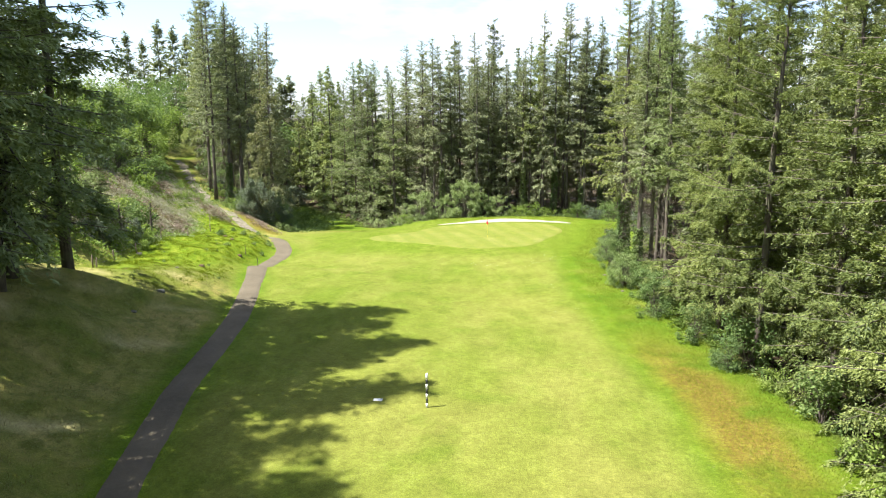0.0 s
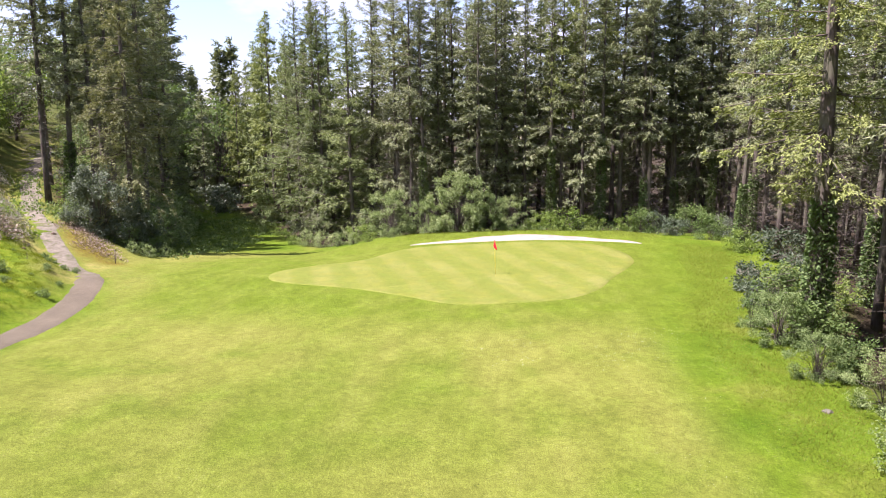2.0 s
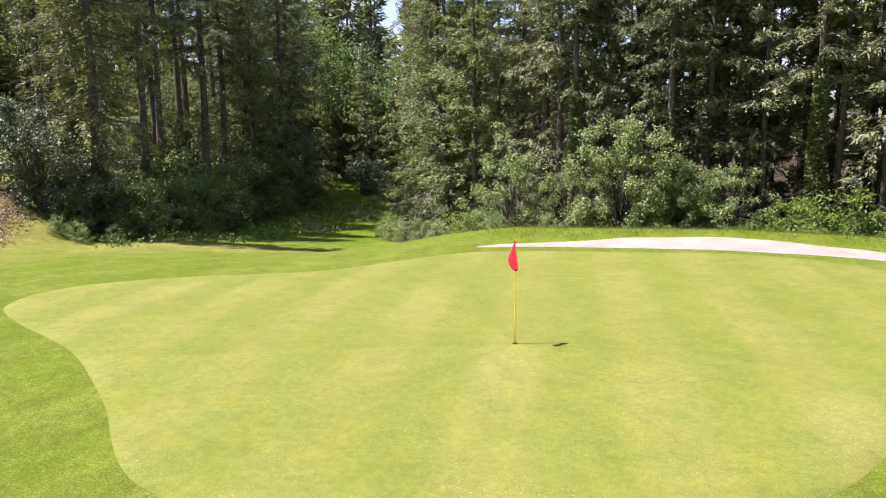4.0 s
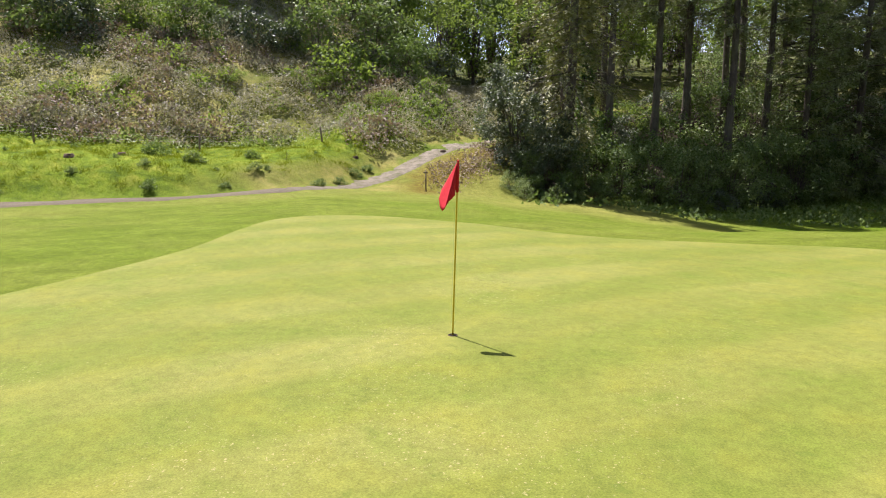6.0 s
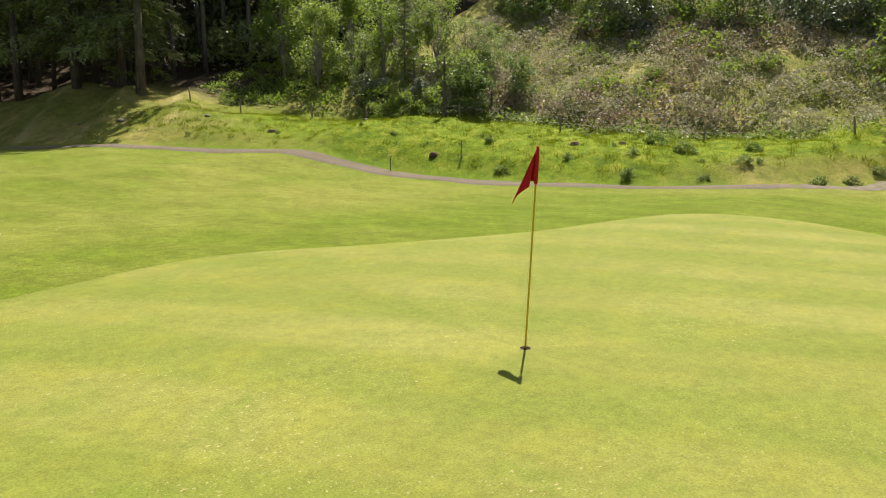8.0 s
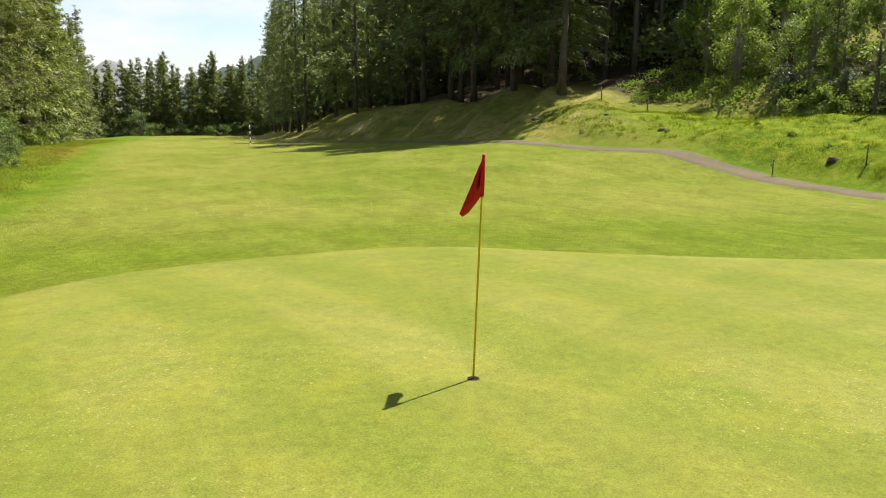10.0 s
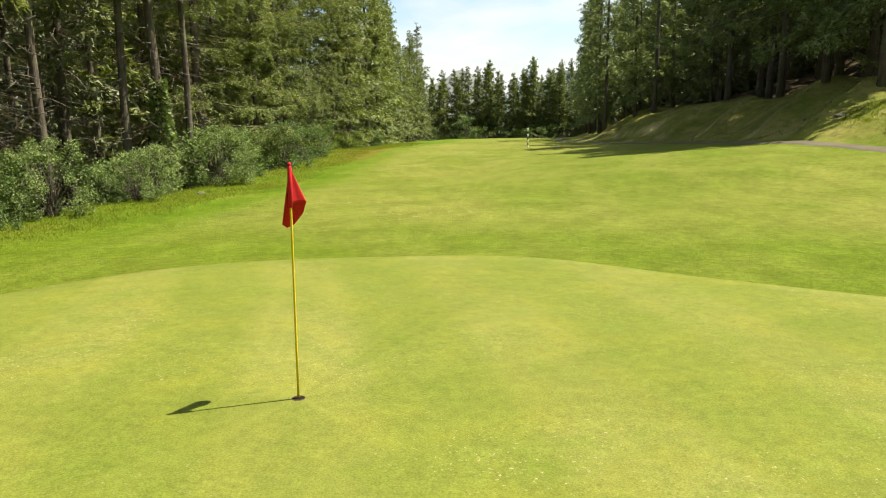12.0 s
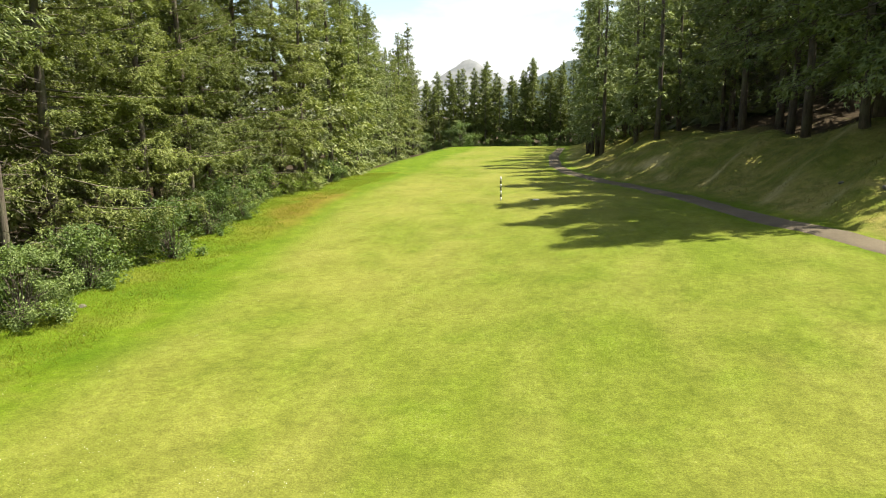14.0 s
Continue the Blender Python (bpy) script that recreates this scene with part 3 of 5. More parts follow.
def build_ground():
    gx = axis([(-3000, -600, 300), (-600, -150, 50), (-150, -70, 5), (-70, -34, 1.5), (-34, 22, 0.7), (22, 50, 1.5), (50, 150, 8), (150, 600, 50), (600, 3000, 300)])
    gy = axis([(-3000, -600, 300), (-600, -260, 40), (-260, -170, 5), (-170, -95, 2.0), (-95, 9, 0.8), (9, 20, 0.4), (20, 60, 1.6), (60, 150, 6), (150, 600, 50), (600, 3000, 300)])
    X, Y = np.meshgrid(gx, gy)
    Z = height(X, Y)
    rim = closed_curve(GREEN_RIM) - np.array(GREEN_C)
    turn, far = np.arctan2(rim[:, 1], rim[:, 0]), np.hypot(rim[:, 0], rim[:, 1])
    near = np.hypot(X - GREEN_C[0], Y - GREEN_C[1])
    Z = Z - 0.06 * smooth(-0.5, -1.4, near - np.interp(np.arctan2(Y - GREEN_C[1], X - GREEN_C[0]), turn[np.argsort(turn)], far[np.argsort(turn)], period=6.28319))
    nx, ny = len(gx), len(gy)
    idx = np.arange(nx * ny).reshape(ny, nx)
    faces = np.stack([idx[:-1, :-1], idx[:-1, 1:], idx[1:, 1:], idx[1:, :-1]], -1).reshape(-1, 4)
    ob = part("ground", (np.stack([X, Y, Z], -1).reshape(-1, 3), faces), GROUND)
    tagged(ob, "sunlit golf course grass with mown fairway, rough and mossy banks", "ground", kind="structure")
    px, ex = path_x(Y), edge_x(Y)
    dgreen = np.hypot((X + 2.2) / 1.0, (Y - 3) / 0.95)
    mown = smooth(-1.0, 1.5, X - px - 1) * smooth(3.0, 5.5, ex - X) * smooth(24, 12, Y) * smooth(-175, -160, Y)
    apron = smooth(24, 17, dgreen) * smooth(-15, -9, Y) * (X > px)
    s = px - X
    bank = smooth(1, 3, s) * smooth(-33, -46, Y) * (1 - smooth(11, 15, s) * 0)
    bank = np.maximum(bank, smooth(1.0, 2.2, s) * smooth(4.5, 2.6, s) * smooth(-24, -31, Y) * 0.8)
    bank = np.maximum(bank, 0.9 * smooth(-9, -2, Y) * smooth(0.6, 1.4, np.abs(s)) * smooth(5, 2.2, np.abs(s)))
    bank = np.maximum(bank, smooth(0.8, 1.6, s) * smooth(7.5, 4.0, s) * np.exp(-((Y + 37) / 4.5) ** 2))
    dry = smooth(2.3, 0.8, np.abs(X - ex + 1.5)) * smooth(-64, -58, Y) * smooth(-37, -50, Y)
    dry = np.maximum(dry, smooth(-1.0, -1.8, s) * smooth(-6.0, -4.6, s) * smooth(2.0, 3.6, Y) * smooth(10, 8, Y))
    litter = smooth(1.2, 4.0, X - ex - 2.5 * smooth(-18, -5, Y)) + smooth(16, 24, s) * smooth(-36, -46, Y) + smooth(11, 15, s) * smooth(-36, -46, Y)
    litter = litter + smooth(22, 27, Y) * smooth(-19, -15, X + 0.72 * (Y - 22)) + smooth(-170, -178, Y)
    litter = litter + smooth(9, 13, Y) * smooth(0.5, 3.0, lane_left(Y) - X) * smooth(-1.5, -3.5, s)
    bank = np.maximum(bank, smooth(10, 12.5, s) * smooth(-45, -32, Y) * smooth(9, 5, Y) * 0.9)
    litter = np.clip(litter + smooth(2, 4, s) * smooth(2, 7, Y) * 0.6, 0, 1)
    meadow = smooth(1.2, 2.4, s) * smooth(15, 11, s) * smooth(-44, -34, Y) * smooth(5, 0, Y) * (1 - np.clip(bank, 0, 1))
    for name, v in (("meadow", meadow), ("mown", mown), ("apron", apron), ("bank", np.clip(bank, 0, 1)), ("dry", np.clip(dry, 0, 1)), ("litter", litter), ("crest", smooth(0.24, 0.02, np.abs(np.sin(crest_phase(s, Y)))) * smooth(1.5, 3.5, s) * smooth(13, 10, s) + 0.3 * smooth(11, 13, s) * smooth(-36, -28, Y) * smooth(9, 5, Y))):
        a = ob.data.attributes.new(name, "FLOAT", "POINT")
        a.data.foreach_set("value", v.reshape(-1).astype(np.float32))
    return ob


def draped(name, rim, centre, rings, lift, material, depth=None):
    """A patch of ground inside a rim, lying on the land, with its edge turned down."""
    line, c = closed_curve(rim), np.array(centre)
    n = len(line)
    vs, fs = [], []
    steps = [*np.linspace(0.0, 1.0, rings), 1.014]
    for j, k in enumerate(steps):
        p = c + (line - c) * k
        z = height(p[:, 0], p[:, 1]) + (lift(k) if j < rings else -0.12)
        vs.append(np.column_stack([p, z]))
    for j in range(len(steps) - 1):
        for i in range(n):
            i2 = (i + 1) % n
            fs.append((j * n + i, (j + 1) * n + i, (j + 1) * n + i2, j * n + i2))
    return part(name, (np.concatenate(vs), fs), material)


ground = build_ground()
green = tagged(draped("putting_green", GREEN_RIM, GREEN_C, 26, lambda k: 0.014 if k < 0.95 else 0.005, GREEN), "closely mown pale yellow-green putting green", "putting green", kind="structure")


def sand_bunker():
    """A shallow strip of sand between the mown edge and a grassy lip."""
    x = np.linspace(-7.6, 10.8, 64)
    near = np.interp(x, (-7.6, -6, -2.6, 2, 6, 9.6, 10.8), (13.2, 13.6, 13.9, 14.0, 14.15, 13.2, 12.75)) + 0.06 * np.sin(x * 2.3) * np.sin(x * 0.9)
    far = np.interp(x, (-7.6, -6.8, -5.2, -2.6, 2, 7, 9.6, 10.4, 10.8), (13.25, 14.0, 14.8, 15.6, 16.0, 15.3, 14.3, 13.6, 12.8)) + 0.10 * np.sin(x * 1.7 + 1) * np.sin(x * 0.63)
    for _ in range(3):
        near[1:-1], far[1:-1] = (near[:-2] + 2 * near[1:-1] + near[2:]) / 4, (far[:-2] + 2 * far[1:-1] + far[2:]) / 4
    cuts = (-0.06, 0.0, 0.1, 0.25, 0.45, 0.65, 0.82, 0.94, 1.0, 1.06)
    rise = (-0.12, 0.012, 0.02, 0.02, 0.02, 0.025, 0.03, 0.03, 0.012, -0.12)
    vs = [np.column_stack([x, near + (far - near) * v, height(x, near + (far - near) * v) + r]) for v, r in zip(cuts, rise)]
    n = len(x)
    fs = [(j * n + i, j * n + i + 1, (j + 1) * n + i + 1, (j + 1) * n + i) for j in range(len(cuts) - 1) for i in range(n - 1)]
    return part("bunker", (np.concatenate(vs), fs), SAND)


bunker = tagged(sand_bunker(), "pale sand bunker behind the green", "bunker", kind="structure")


def build_path():
    line = [(path_x(y), y) for y in np.arange(-150, -3, 1.0)]
    climb = [(-25.0, -3.0), (-27.6, -0.9), (-31.3, 2.9), (-34.7, 6.3), (-38.6, 10.6), (-42.1, 14.2), (-46.2, 20), (-51.5, 28.5), (-56.5, 37), (-62, 46)]
    for (x0, y0), (x1, y1) in zip(climb, climb[1:]):
        n = int(math.hypot(x1 - x0, y1 - y0))
        line += [(x0 + (x1 - x0) * i / n, y0 + (y1 - y0) * i / n) for i in range(n)]
    p = np.array(line, float)
    for _ in range(6):
        p[1:-1] = (p[:-2] + 2 * p[1:-1] + p[2:]) / 4
    d = np.gradient(p, axis=0)
    nrm = unit(np.column_stack([d[:, 1], -d[:, 0]]))
    rng = np.random.default_rng(4)
    wob = np.convolve(rng.normal(0, 1, (len(p) + 6)), np.ones(4) / 4, "same")[3:-3]
    vs, fs, K = [], [], 7
    for j in range(K):
        u = j / (K - 1) * 2 - 1
        w = 0.90 + 0.17 * smooth(-31, -25, p[:, 1]) - 0.12 * smooth(-6, 2, p[:, 1]) + (0.10 + 0.30 * smooth(-8, 2, p[:, 1])) * wob * (1 if u > 0 else -0.8)
        q = p + nrm * (u * w)[:, None]
        vs.append(np.column_stack([q, height(q[:, 0], q[:, 1]) + (0.03 * (1 - abs(u) ** 4) + 0.03) * (1 - 0.75 * smooth(-6, 1, p[:, 1])) - (0.1 if abs(u) == 1 else 0)]))
    n = len(p)
    for j in range(K - 1):
        for i in range(n - 1):
            fs.append((j * n + i, j * n + i + 1, (j + 1) * n + i + 1, (j + 1) * n + i))
    ob = part("path", (np.concatenate(vs), fs), TARMAC)
    a = ob.data.attributes.new("gravel", "FLOAT", "POINT")
    a.data.foreach_set("value", np.tile(smooth(-6, 3, p[:, 1]), K).astype(np.float32))
    return tagged(ob, "worn narrow tarmac path turning to pale gravel uphill", "path", kind="structure")


build_path()

# ---- flagstick on the green ----


def flagstick():
    root = thing("flagstick", "yellow golf flagstick with a limp red flag, standing in the hole", "flagstick")
    lean = np.array((-0.05, 0.073, 2.13)) / 2.13
    def up(z):
        return lean * z
    part("pole", tube([up(-0.1), up(0.5), up(1.2), up(1.8), up(2.13)], [0.011, 0.011, 0.0105, 0.010, 0.010], 12), YELLOW, root)
    part("knob", tube([up(2.125), up(2.14), up(2.15), up(2.16)], [0.011, 0.016, 0.014, 0.004], 12), RED, root)
    part("sleeve", tube([up(1.765), up(1.775), up(1.95), up(2.118), up(2.128)], [0.012, 0.019, 0.020, 0.018, 0.012], 14), RED, root, "red cloth sleeve round the pole")
    nu, nv = 32, 14
    hem = np.array(((0.004, -0.011, -0.33), (-0.05, -0.12, -0.325), (-0.105, -0.190, -0.325), (-0.050, -0.230, -0.43), (0.03, -0.235, -0.53),
                    (0.10, -0.215, -0.565), (0.135, -0.190, -0.53), (0.10, -0.13, -0.45), (0.045, -0.05, -0.385)))
    vs, fs = [], []
    for i in range(nu + 1):
        f = i / nu * (len(hem) - 1)
        k = min(int(f), len(hem) - 2)
        w = f - k
        w = w * w * (3 - 2 * w) * 0.5 + w * 0.5
        edge = hem[k] * (1 - w) + hem[k + 1] * w + np.array((0.03, 0, 0))
        for j in range(nv + 1):
            b = 0.02 + 0.98 * j / nv
            fold = 0.012 * math.sin(i * 0.9) * b * (1.2 - b)
            vs.append(tuple(up(2.125) + edge * b + np.array((fold, fold * 0.6 - 0.012 * (1 - b), 0))))
    for i in range(nu):
        for j in range(nv):
            q = i * (nv + 1) + j
            fs.append((q, q + 1, q + nv + 2, q + nv + 1))
    cloth = part("flag", (vs, fs), RED, root, "limp red cloth flag")
    solid = cloth.modifiers.new("thickness", "SOLIDIFY")
    solid.thickness = 0.003
    root.location = (0, 0, h(0, 0) + 0.014)
    return root


def hole_cup():
    root = thing("hole_cup", "dark round golf hole cut in the green", "golf hole")
    ring, n = [], 28
    bm = bmesh.new()
    loops = []
    for r, z in ((0.064, 0.020), (0.062, 0.027), (0.057, 0.027), (0.056, 0.024)):
        loops.append([bm.verts.new((r * math.cos(2 * math.pi * k / n), r * math.sin(2 * math.pi * k / n), z)) for k in range(n)])
    for a, b in zip(loops, loops[1:]):
        for k in range(n):
            bm.faces.new((a[k], a[(k + 1) % n], b[(k + 1) % n], b[k]))
    part("rim", bm, STUMP_WOOD, root, "brown earthy rim")
    # flat disc in place of depth, its dark colour is the hole's shade
    bm = bmesh.new()
    c = [bm.verts.new((0.057 * math.cos(2 * math.pi * k / n), 0.057 * math.sin(2 * math.pi * k / n), 0.0245)) for k in range(n)]
    bm.faces.new(c)
    part("hollow", bm, HOLE_SHADE, root, "flat dark disc painted as the shade in the hole")
    root.location = (0, 0, h(0, 0) - 0.008)
    return root


flagstick()
hole_cup()


def marker_post(x, y):
    """A striped distance post."""
    root = thing("marker_post", "black and white banded wooden distance post on the fairway", "marker post")
    tall, n = 1.62, 7
    for i in range(n):
        z0, z1 = tall * i / n, tall * (i + 1) / n
        w = 0.045
        bm = bmesh.new()
        bmesh.ops.create_cube(bm, size=1, matrix=Matrix.Translation((0, 0, (z0 + z1) / 2)) @ Matrix.Diagonal((2 * w, 2 * w, z1 - z0 - 0.002, 1)))
        bmesh.ops.bevel(bm, geom=[e for e in bm.edges if abs(e.verts[0].co.z - e.verts[1].co.z) > 0.01], offset=0.012, segments=2, affect="EDGES")
        part("band", bm, WHITE if i % 2 == 0 else BLACK, root)
    part("cap", tube([(0, 0, tall - 0.002), (0, 0, tall + 0.03), (0, 0, tall + 0.05)], [0.05, 0.045, 0.01], 10), WHITE, root)
    root.location = (x, y, h(x, y) - 0.01)


marker_post(0.0, -54.6)


def ground_plate(x, y):
    root = thing("distance_plate", "small white plate set flat into the fairway", "ground plate")
    bm = bmesh.new()
    bmesh.ops.create_cube(bm, size=1, matrix=Matrix.Diagonal((0.42, 0.26, 0.03, 1)))
    bmesh.ops.bevel(bm, geom=bm.edges[:], offset=0.007, segments=2, affect="EDGES")
    part("plate", bm, WHITE, root)
    root.location = (x, y, h(x, y) + 0.005)


ground_plate(-2.4, -54.2)

# ---- models of the trees ----
rng = np.random.default_rng(11)
FIR = "tall sunlit conifer with drooping yellow-green boughs at the wood's edge"
near_firs = [conifer("conifer", FIR, 21, 25, 4.9, 0.09, 0.16, NEEDLE_SUN, 0.20, 1.0, 0.5, many=48, gap_m=1.42, hang=0.95, limbs_each=8),
             conifer("conifer", FIR, 22, 23, 4.5, 0.12, 0.16, NEEDLE_SUN, 0.15, 1.0, 0.5, many=48, gap_m=1.36, hang=0.95, limbs_each=8)]
edge_firs = [conifer("conifer", FIR, 23, 26, 5.0, 0.09, 0.20, NEEDLE_SUN, 0.22, 1.0, 0.5, many=38, gap_m=1.40, hang=1.0, limbs_each=8),
             conifer("conifer", FIR, 24, 24, 4.6, 0.07, 0.20, NEEDLE_SUN, 0.17, 1.0, 0, many=38, gap_m=1.36, hang=1.0, limbs_each=8)]
INNER = "tall plantation spruce with a bare lower trunk and dead limbs"
mixed_firs = [conifer("conifer", INNER, 38, 23, 3.1, 0.16, 0.32, NEEDLE_GREY, 0.26, 0.9, 0.8, many=14, stout=0.006),
              conifer("conifer", INNER, 39, 27, 2.9, 0.40, 0.32, NEEDLE_SUN, 0.15, 0.85, 1.0, many=13, stout=0.0062)]
inner_firs = [conifer("conifer", INNER, 31, 26, 3.4, 0.32, 0.32, NEEDLE_GREY, 0.22, 0.85, 1.0, many=13, stout=0.0062),
              conifer("conifer", INNER, 32, 24, 3.0, 0.27, 0.32, NEEDLE_GREY, 0.20, 0.85, 1.0, many=13, stout=0.0058),
              conifer("conifer", INNER, 33, 27, 3.5, 0.36, 0.32, NEEDLE_GREY, 0.18, 0.85, 1.0, many=13, stout=0.0065)]
plain_firs = [conifer("conifer", INNER, 34, 26, 2.6, 0.36, 0.62, NEEDLE_GREY, 0.22, 1.0, 0.4, many=7, stout=0.006, gap_m=1.33),
              conifer("conifer", INNER, 35, 24, 2.5, 0.44, 0.62, NEEDLE_GREY, 0.20, 1.0, 0.4, many=7, stout=0.006, gap_m=1.33)]
CLUMP = "dark grey-green spruce with hanging boughs in the clump of trees"
clump_firs = [conifer("conifer", CLUMP, 44, 24, 3.0, 0.36, 0.27, NEEDLE_GREY, 0.24, 1.0, 0.5, many=17, gap_m=1.09, hang=0.99),
              conifer("conifer", CLUMP, 45, 26, 3.1, 0.38, 0.27, NEEDLE_DARK, 0.22, 1.0, 0.6, many=17, gap_m=1.09, hang=0.93)]
weeping = conifer("conifer", "old conifer with dull olive foliage hanging in long curtains", 48, 25, 3.6, 0.12, 0.25, NEEDLE_OLIVE, 0.34, 1.0, 0, many=26, gap_m=1.19, hang=2.40)
SKIRT = "tall grey-green spruce with boughs down to the ground"
skirt_firs = [conifer("conifer", SKIRT, 46, 25, 5.0, 0.03, 0.29, NEEDLE_GREY, 0.24, 1.0, 0, many=16, gap_m=1.19, hang=0.74),
              conifer("conifer", SKIRT, 47, 23, 4.6, 0.05, 0.29, NEEDLE_DARK, 0.20, 1.0, 0, many=16, gap_m=1.19, hang=0.74)]
MIDDLE = "tall grey-green spruce standing in the wood"
mid_firs = [conifer("conifer", MIDDLE, 41, 24, 3.8, 0.06, 0.55, NEEDLE_SUN, 0.22, 1.0, 0, many=17, gap_m=1.40, hang=0.81),
            conifer("conifer", MIDDLE, 42, 26, 4.0, 0.12, 0.55, NEEDLE_GREY, 0.20, 1.0, 0.3, many=17, gap_m=1.40, hang=0.81),
            conifer("conifer", MIDDLE, 43, 22, 3.6, 0.05, 0.55, NEEDLE_DARK, 0.24, 1.0, 0, many=17, gap_m=1.40, hang=0.81)]
mid_dark = [conifer("conifer", "dark conifer beside the path at the foot of the bank", 49, 25, 4.0, 0.12, 0.50, NEEDLE_DARK, 0.24, 1.0, 0.4, many=13, gap_m=1.4, hang=0.8)]
FARL = "distant conifer at the end of the fairway"
far_firs = [conifer("conifer", FARL, 51, 24, 4.4, 0.03, 0.75, NEEDLE_GREY, 0.22, 1.0, 0, many=13, slim=0.26, gap_m=1.8),
            conifer("conifer", FARL, 52, 21, 4.2, 0.03, 0.75, NEEDLE_GREY, 0.25, 1.0, 0, many=13, slim=0.26, gap_m=1.8)]
deep_firs = [conifer("conifer", FARL, 53, 25, 3.8, 0.04, 1.9, NEEDLE_GREY, 0.22, 0.9, 0, many=4, slim=0.2, gap_m=2.4)]
near_inner = [conifer("conifer", INNER, 36, 25, 3.0, 0.42, 0.24, NEEDLE_DARK, 0.22, 1.0, 1.0, many=18, stout=0.0062, gap_m=1.05, hang=0.74),
              conifer("conifer", INNER, 37, 24, 2.8, 0.36, 0.24, NEEDLE_DARK, 0.24, 1.0, 1.0, many=18, stout=0.006, gap_m=1.05, hang=0.74)]
ivy_firs = [conifer("conifer", "conifer with ivy climbing its bare trunk", 61, 25, 3.2, 0.34, 0.26, NEEDLE_GREY, 0.22, 1.0, 0.8, 9.0, many=15),
            conifer("conifer", "conifer with ivy climbing its bare trunk", 62, 24, 3.0, 0.38, 0.26, NEEDLE_GREY, 0.22, 1.0, 0.8, 5.0, many=15)]
ivy_giant = conifer("conifer", "stout old conifer with dark ivy round its trunk", 63, 27, 4.4, 0.24, 0.22, NEEDLE_SUN, 0.22, 1.0, 1.0, 6.0, many=20, stout=0.0145, gap_m=1.10, hang=0.8)
low_firs = [conifer("conifer", "tall dark conifer with dense low boughs on the bank", 73, 25, 5.0, 0.10, 0.28, NEEDLE_DARK, 0.28, 1.0, 0.8, many=24, stout=0.0068, gap_m=1.0, hang=0.9),
            conifer("conifer", "tall slim dark conifer on the bank beside the path", 74, 25, 3.5, 0.16, 0.28, NEEDLE_DARK, 0.28, 1.0, 0.8, many=24, stout=0.0068, gap_m=1.0, hang=0.9)]
bank_firs = [conifer("conifer", "dark conifer with a bare trunk on top of the grassy bank", 71, 25, 4.4, 0.19, 0.30, NEEDLE_DARK, 0.26, 1.0, 0.8, many=17, stout=0.0068, hang=0.68),
             conifer("conifer", "dark conifer with a bare trunk on top of the grassy bank", 72, 24, 4.5, 0.20, 0.30, NEEDLE_DARK, 0.26, 1.0, 0.8, many=17, stout=0.0068, hang=0.68)]

# the wood on the right of the fairway
front = [(edge_x(y) + 4.2 + rng.uniform(-.8, 1.2), y) for y in np.arange(-62, -22, 5.7)]
plant(near_firs, [p for p in front if -45 < p[1] < -30], rng)
plant(near_inner, [p for p in front if p[1] >= -30], rng)
plant(edge_firs, [p for p in front if p[1] <= -45], rng)
plant(edge_firs[:1] + mid_firs, [(edge_x(y) + 8.5 + rng.uniform(-1, 1), y + 2) for y in np.arange(-66, -22, 5.0)], rng)
plant(inner_firs, [(edge_x(y) + dx + rng.uniform(-1, 1), y + rng.uniform(-1.5, 1.5)) for dx in (13,) for y in np.arange(-23, 24, 4.2)], rng)
plant(plain_firs, [(edge_x(y) + dx + rng.uniform(-1, 1), y + rng.uniform(-1.5, 1.5)) for dx, y0 in ((13, -62), (17.5, -62)) for y in np.arange(y0, -25 if dx == 13 else 24, 4.2)], rng)
plant(mid_firs, [(edge_x(y) + np.interp(y, (-168, -120, -80), (8.5, 6.0, 0.5)) + dx + rng.uniform(-1, 1), y + rng.uniform(-1, 1), .95) for dx, gap in ((3.5, 4.8), (8, 7.0)) for y in np.arange(-168, -66, gap)], rng)
plant(ivy_firs, [(14.3, -22.8), (20.5, 4), (16.3, 29.5), (19.8, 29), (4.2, 28.8), (9.0, 28.9), (13.2, 28.8), (-3.2, 28.4), (-8.8, 28.8)], rng, 0.95, 1.05)
plant(near_inner + ivy_firs[1:], [(17.6, -16.4), (18.5, -9.0), (16.6, -18.6), (20.5, -3.5), (22, -12), (19.5, 8.5), (18.5, 14), (22.5, 12), (21, 20), (26, 2)], rng)

plant([ivy_giant], [(14.3, -12.4)], rng, 1, 1.02)

# the wood behind the green
back = [(x + rng.uniform(-.8, .8), 29.5 + dy + rng.uniform(-1, 1) - 0.03 * x) for dy in (0, 3.6) for x in np.arange(-10 - dy * 0.75, 34, 2.9)]
plant(inner_firs + mixed_firs, [(x, y, 1 + 0.12 * smooth(0, 12, x)) for x, y in back], rng, 0.95, 1.15)
plant(skirt_firs, [(-17, 31.5), (-21.0, 34.5), (-12, 32), (-22, 35.5), (-25.5, 40), (-29, 46), (-22, 42), (-16, 37)], rng, 0.95, 1.2)
plant(mid_firs, [(x, 37.5 + (i % 2) * 2.4, 1.12) for i, x in enumerate(np.arange(-7.8, 22, 3.6))], rng, 0.95, 1.1)
plant(mid_firs, [(-33, 52), (-26, 49), (-37, 59), (-30, 56), (-41, 66), (-35, 66), (-45, 73, .8), (-39, 74), (-47, 60, .62), (-50, 56, .55), (-44, 66, .8), (-53, 62, .6)], rng, 0.95, 1.2)

